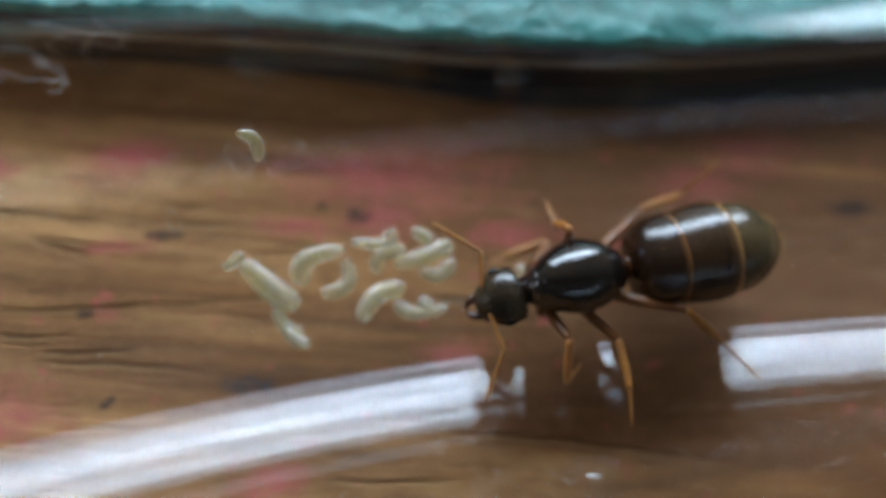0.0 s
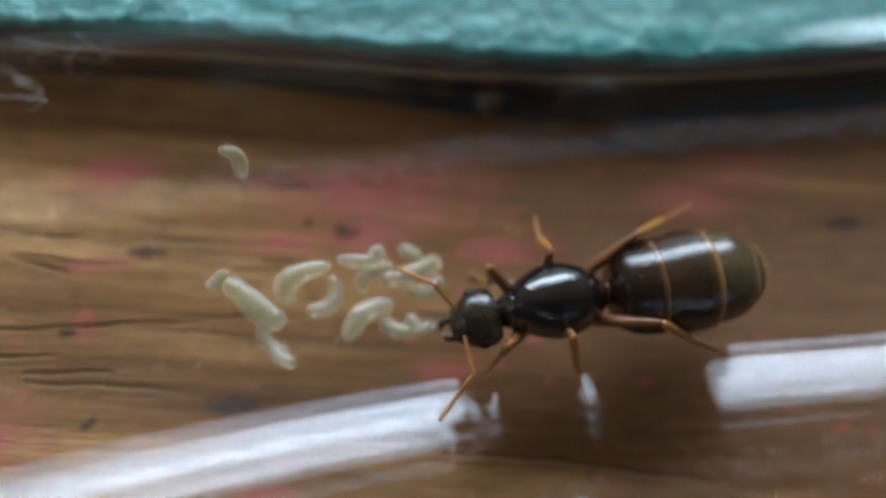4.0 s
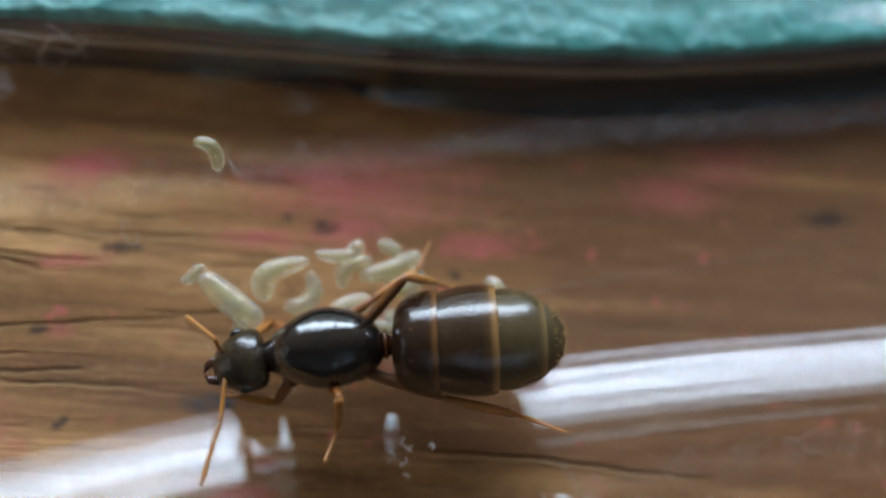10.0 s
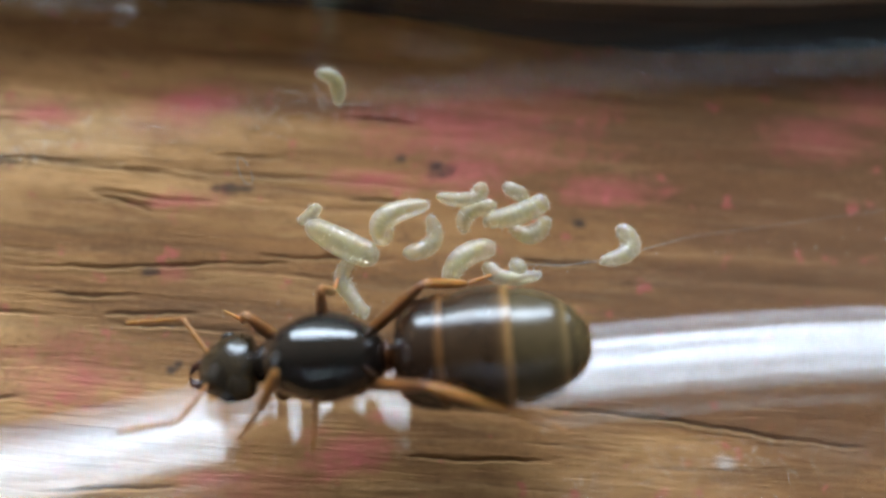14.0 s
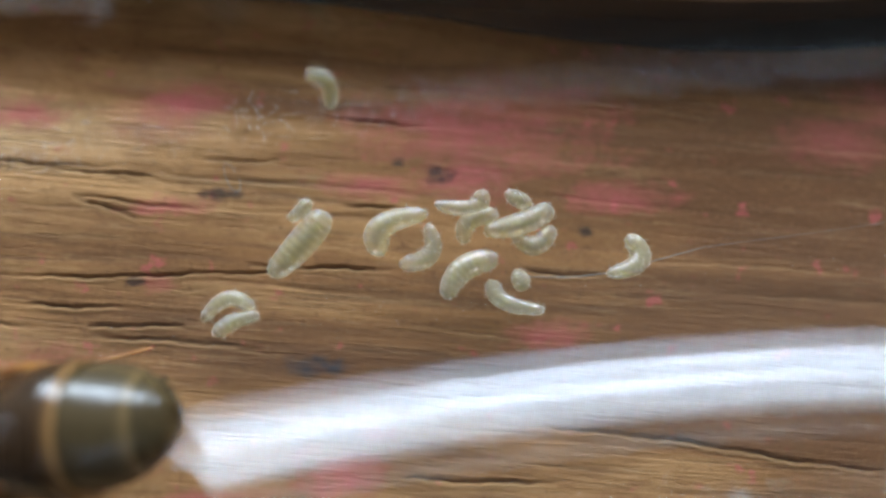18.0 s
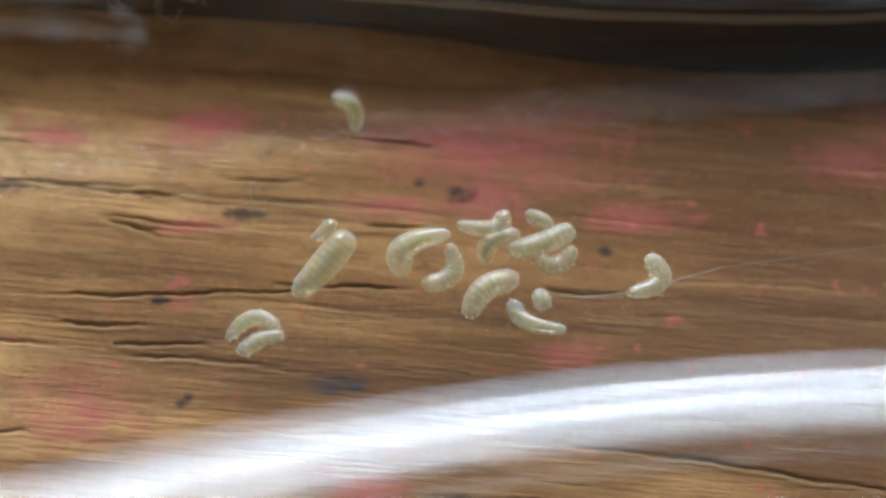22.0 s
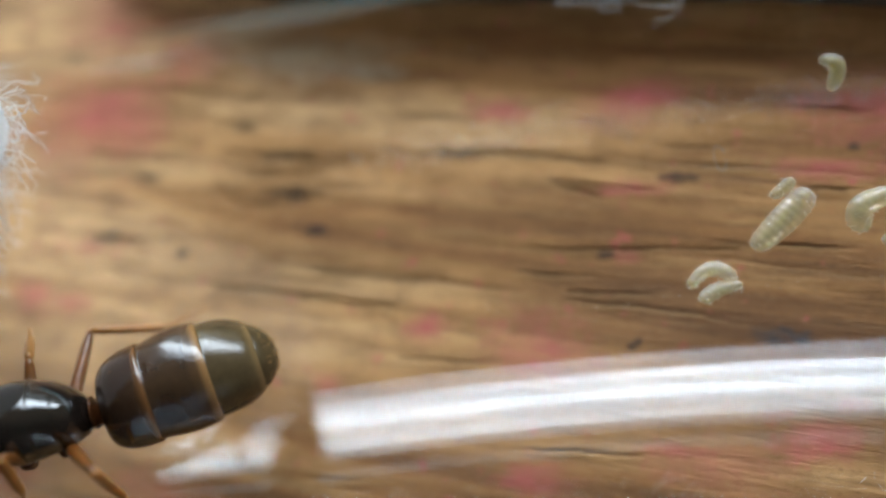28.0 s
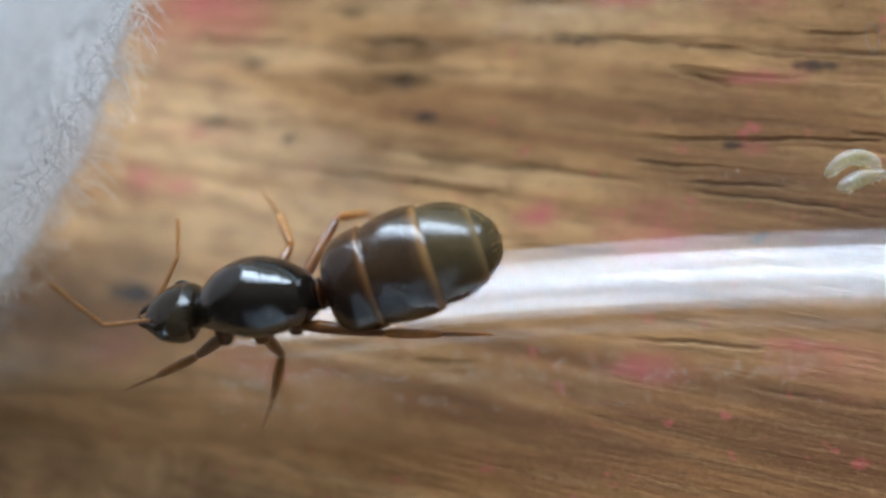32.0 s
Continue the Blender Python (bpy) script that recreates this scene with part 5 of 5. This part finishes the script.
# seconds, then elbow and tip of an antenna in the head's space, for walk()
FEELS = {}
FEELS[-1] = [
    (0.0, 0.77, -1.51, 0.53, 1.92, -2.77, 0.92),
    (1.0, 0.81, -1.52, 0.54, 1.45, -3.01, -0.12),
    (2.0, 1.35, -0.41, 1.42, 1.93, 0.32, -0.06),
    (3.0, 1.35, -1.26, 1.05, 1.91, -2.53, -0.01),
    (6.0, 2.12, -1.04, 0.42, 3.83, -1.3, 0.66),
    (7.0, 1.9, -0.84, 1.04, 2.86, -1.56, -0.23),
    (9.0, 1.54, -1.45, 0.64, 3.08, -2.1, 0.13),
    (10.0, 0.96, -0.46, 1.43, 1.86, -1.63, 0.49),
    (11.0, 0.69, -0.94, 1.22, 0.82, -2.16, -0.02),
    (12.0, 1.29, 0.04, 1.34, 2.66, -0.9, 0.8),
    (13.0, 1.38, -0.23, 1.4, 2.65, -1.2, 2.11),
    (32.0, 0.71, -1.42, 0.72, 1.3, -3.04, 0.43),
]
FEELS[1] = [
    (0.0, 1.08, 1.6, 0.14, 1.87, 2.57, -0.33),
    (1.0, 1.38, 1.5, 0.64, 3.1, 1.51, 0.33),
    (2.0, 2.05, 1.14, 0.41, 2.81, 1.79, 0.13),
    (3.0, 1.01, 1.59, 0.21, 2.11, 2.5, 0.22),
    (6.0, 1.76, 1.4, 0.39, 2.97, 1.95, -0.74),
    (7.0, 1.86, 1.34, 0.16, 3.16, 1.49, -0.88),
    (9.0, 1.49, 0.73, 1.33, 2.57, 0.74, -0.05),
    (10.0, 1.42, 1.56, 0.32, 2.2, 3.13, 0.35),
    (11.0, 0.59, 1.35, 0.75, 1.52, 1.87, -0.64),
    (12.0, 1.06, 1.3, 1.04, 2.01, 1.93, -0.28),
    (13.0, 1.33, -0.07, 1.32, 2.52, -0.45, 0.09),
    (32.0, 2.13, 0.87, 0.68, 3.26, 0.34, 1.91),
]


def between(rows, t, widest=2.6):
    """The two rows round a time and the share of the way between them, or nothing where they lie too far apart."""
    for first, second in zip(rows, rows[1:]):
        if first[0] <= t <= second[0] and second[0] - first[0] <= widest:
            return first, second, (t - first[0]) / (second[0] - first[0])
    if rows and abs(rows[-1][0] - t) < 0.01:
        return rows[-1], rows[-1], 0.0
    return None


def glide(u):
    u = min(1.0, max(0.0, u))
    return u * u * (3 - 2 * u)


def posed_leg(key, t, m):
    """Knee, ankle and foot in her space from STRIDES: the foot stands, then swings over to its next place."""
    found = between(STRIDES.get(key, ()), t)
    if not found:
        return None
    first, second, u = found
    k0, a0, f0 = (Vector(first[1 + 3 * n:4 + 3 * n]) for n in range(3))
    k1, a1, f1 = (Vector(second[1 + 3 * n:4 + 3 * n]) for n in range(3))
    row, side = key
    late = 0.5 if (row == "middle") == (side > 0) else 0.05
    w = glide((u - late) / 0.45)
    w0, w1 = body_at(first[0])[0] @ (f0 * MM), body_at(second[0])[0] @ (f1 * MM)
    f = (m.inverted() @ (w0.lerp(w1, w))) / MM + Vector((0, 0, 0.5 * math.sin(math.pi * w)))
    v = glide(u)
    shift = f - f0.lerp(f1, v)
    return k0.lerp(k1, v) + shift * 0.25, a0.lerp(a1, v) + shift * 0.6, f


def posed_feeler(side, t):
    """Elbow and tip of an antenna in the head's space from FEELS."""
    found = between(FEELS.get(side, ()), t, 3.2)
    if not found:
        return None
    first, second, u = found
    v = glide(u)
    quiver = Vector((0, 0.12 * math.sin(5.1 * t + side), 0.08 * math.sin(4.3 * t))) * math.sin(math.pi * v)
    return Vector(first[1:4]).lerp(Vector(second[1:4]), v), Vector(first[4:7]).lerp(Vector(second[4:7]), v) + quiver


def motions():
    times = [k / 4 for k in range(129)]
    body, heads, tails = [], [], []
    limbs = {key: ([], [], []) for key in LEG_PARTS}
    feelers = {side: ([], []) for side in FEELERS}
    planted, stepping = {}, 0
    z = Vector((0, 0, 1))
    for t in times:
        m, head_pose, tail_pose = body_at(t)
        body.append((t, m))
        back = m.inverted()
        heads.append((t, head_pose))
        tails.append((t, tail_pose))
        # where no stride is set, feet stay where they stand until the body has left them behind; three step at a time
        stepping = 1 - stepping
        for (row, side), (hip, foot, (a, b, c)) in LEGS.items():
            set_pose = posed_leg((row, side), t, m)
            if set_pose:
                knee, ankle, p = set_pose
                knee = hip + (knee - hip).normalized() * a
                ankle = knee + (ankle - knee).normalized() * b
                planted[row, side] = (m @ (p * MM)) / MM
            else:
                want = on_floor((m @ (foot * MM)) / MM)
                group = (row == "middle") == (side > 0)
                have = planted.get((row, side))
                if have is None or (have - want).length > (0.55 if group == bool(stepping) else 1.3):
                    lead = Vector((0, 0, 0)) if have is None else (want - have) * 0.35
                    lead = lead if lead.length < 0.8 else lead.normalized() * 0.8
                    have = on_floor(want + lead)
                    planted[row, side] = have
                p = (back @ (have * MM)) / MM
                flat = p - hip
                flat.z = 0
                ankle = p - flat.normalized() * c * 0.86 + Vector((0, 0, c * 0.42))
                knee, ankle = bent(hip, ankle, a, b, Vector((flat.x * 0.25, flat.y * 0.25, 1.0)))
            femur, tibia, tarsus = limbs[row, side]
            femur.append((t, aimed(hip, knee - hip, z)))
            tibia.append((t, aimed(knee, ankle - knee, z)))
            tarsus.append((t, aimed(ankle, p - ankle, z)))
        for side in FEELERS:
            root = FEELER_ROOT[side]
            set_pose = posed_feeler(side, t)
            if set_pose:
                elbow, tip = set_pose
                d1 = elbow - root
                elbow = root + d1.normalized() * 1.2
                d2 = tip - elbow
            else:
                sway = 14 * math.sin(2.1 * t + side) + 9 * math.sin(3.7 * t + 2 * side)
                out = radians(62 + sway * 0.7)
                d1 = Vector((math.cos(out), side * math.sin(out), 0.28 + 0.10 * math.sin(1.7 * t)))
                elbow = root + d1.normalized() * 1.2
                fwd = radians(14 + sway)
                d2 = Vector((math.cos(fwd), side * math.sin(fwd), -0.32 - 0.12 * math.sin(2.6 * t + side)))
            feelers[side][0].append((t, aimed(root, d1, z)))
            feelers[side][1].append((t, aimed(elbow, d2, z)))
    walk(queen, body)
    walk(HEAD_PART, heads)
    walk(GASTER_PART, tails)
    for key, meshes in LEG_PARTS.items():
        for ob, rows in zip(meshes, limbs[key]):
            walk(ob, rows)
    for side, meshes in FEELERS.items():
        for ob, rows in zip(meshes, feelers[side]):
            walk(ob, rows)
    # the larvae that she pushes aside as she passes
    for key, (s, phi, heading) in BEFORE.items():
        s2, phi2, heading2, _, radius, *_ = LARVAE[key]
        turn = (heading2 - heading + 180) % 360 - 180
        rows = [(0, 0), (13.6, 0), (14.2, 0.3), (15.0, 0.85), (15.5, 1), (32, 1)]
        walk(GRUBS[key], [(t, lie(s + (s2 - s) * u, phi + (phi2 - phi) * u, heading + turn * u, R_IN - radius * 0.86)) for t, u in rows])


motions()
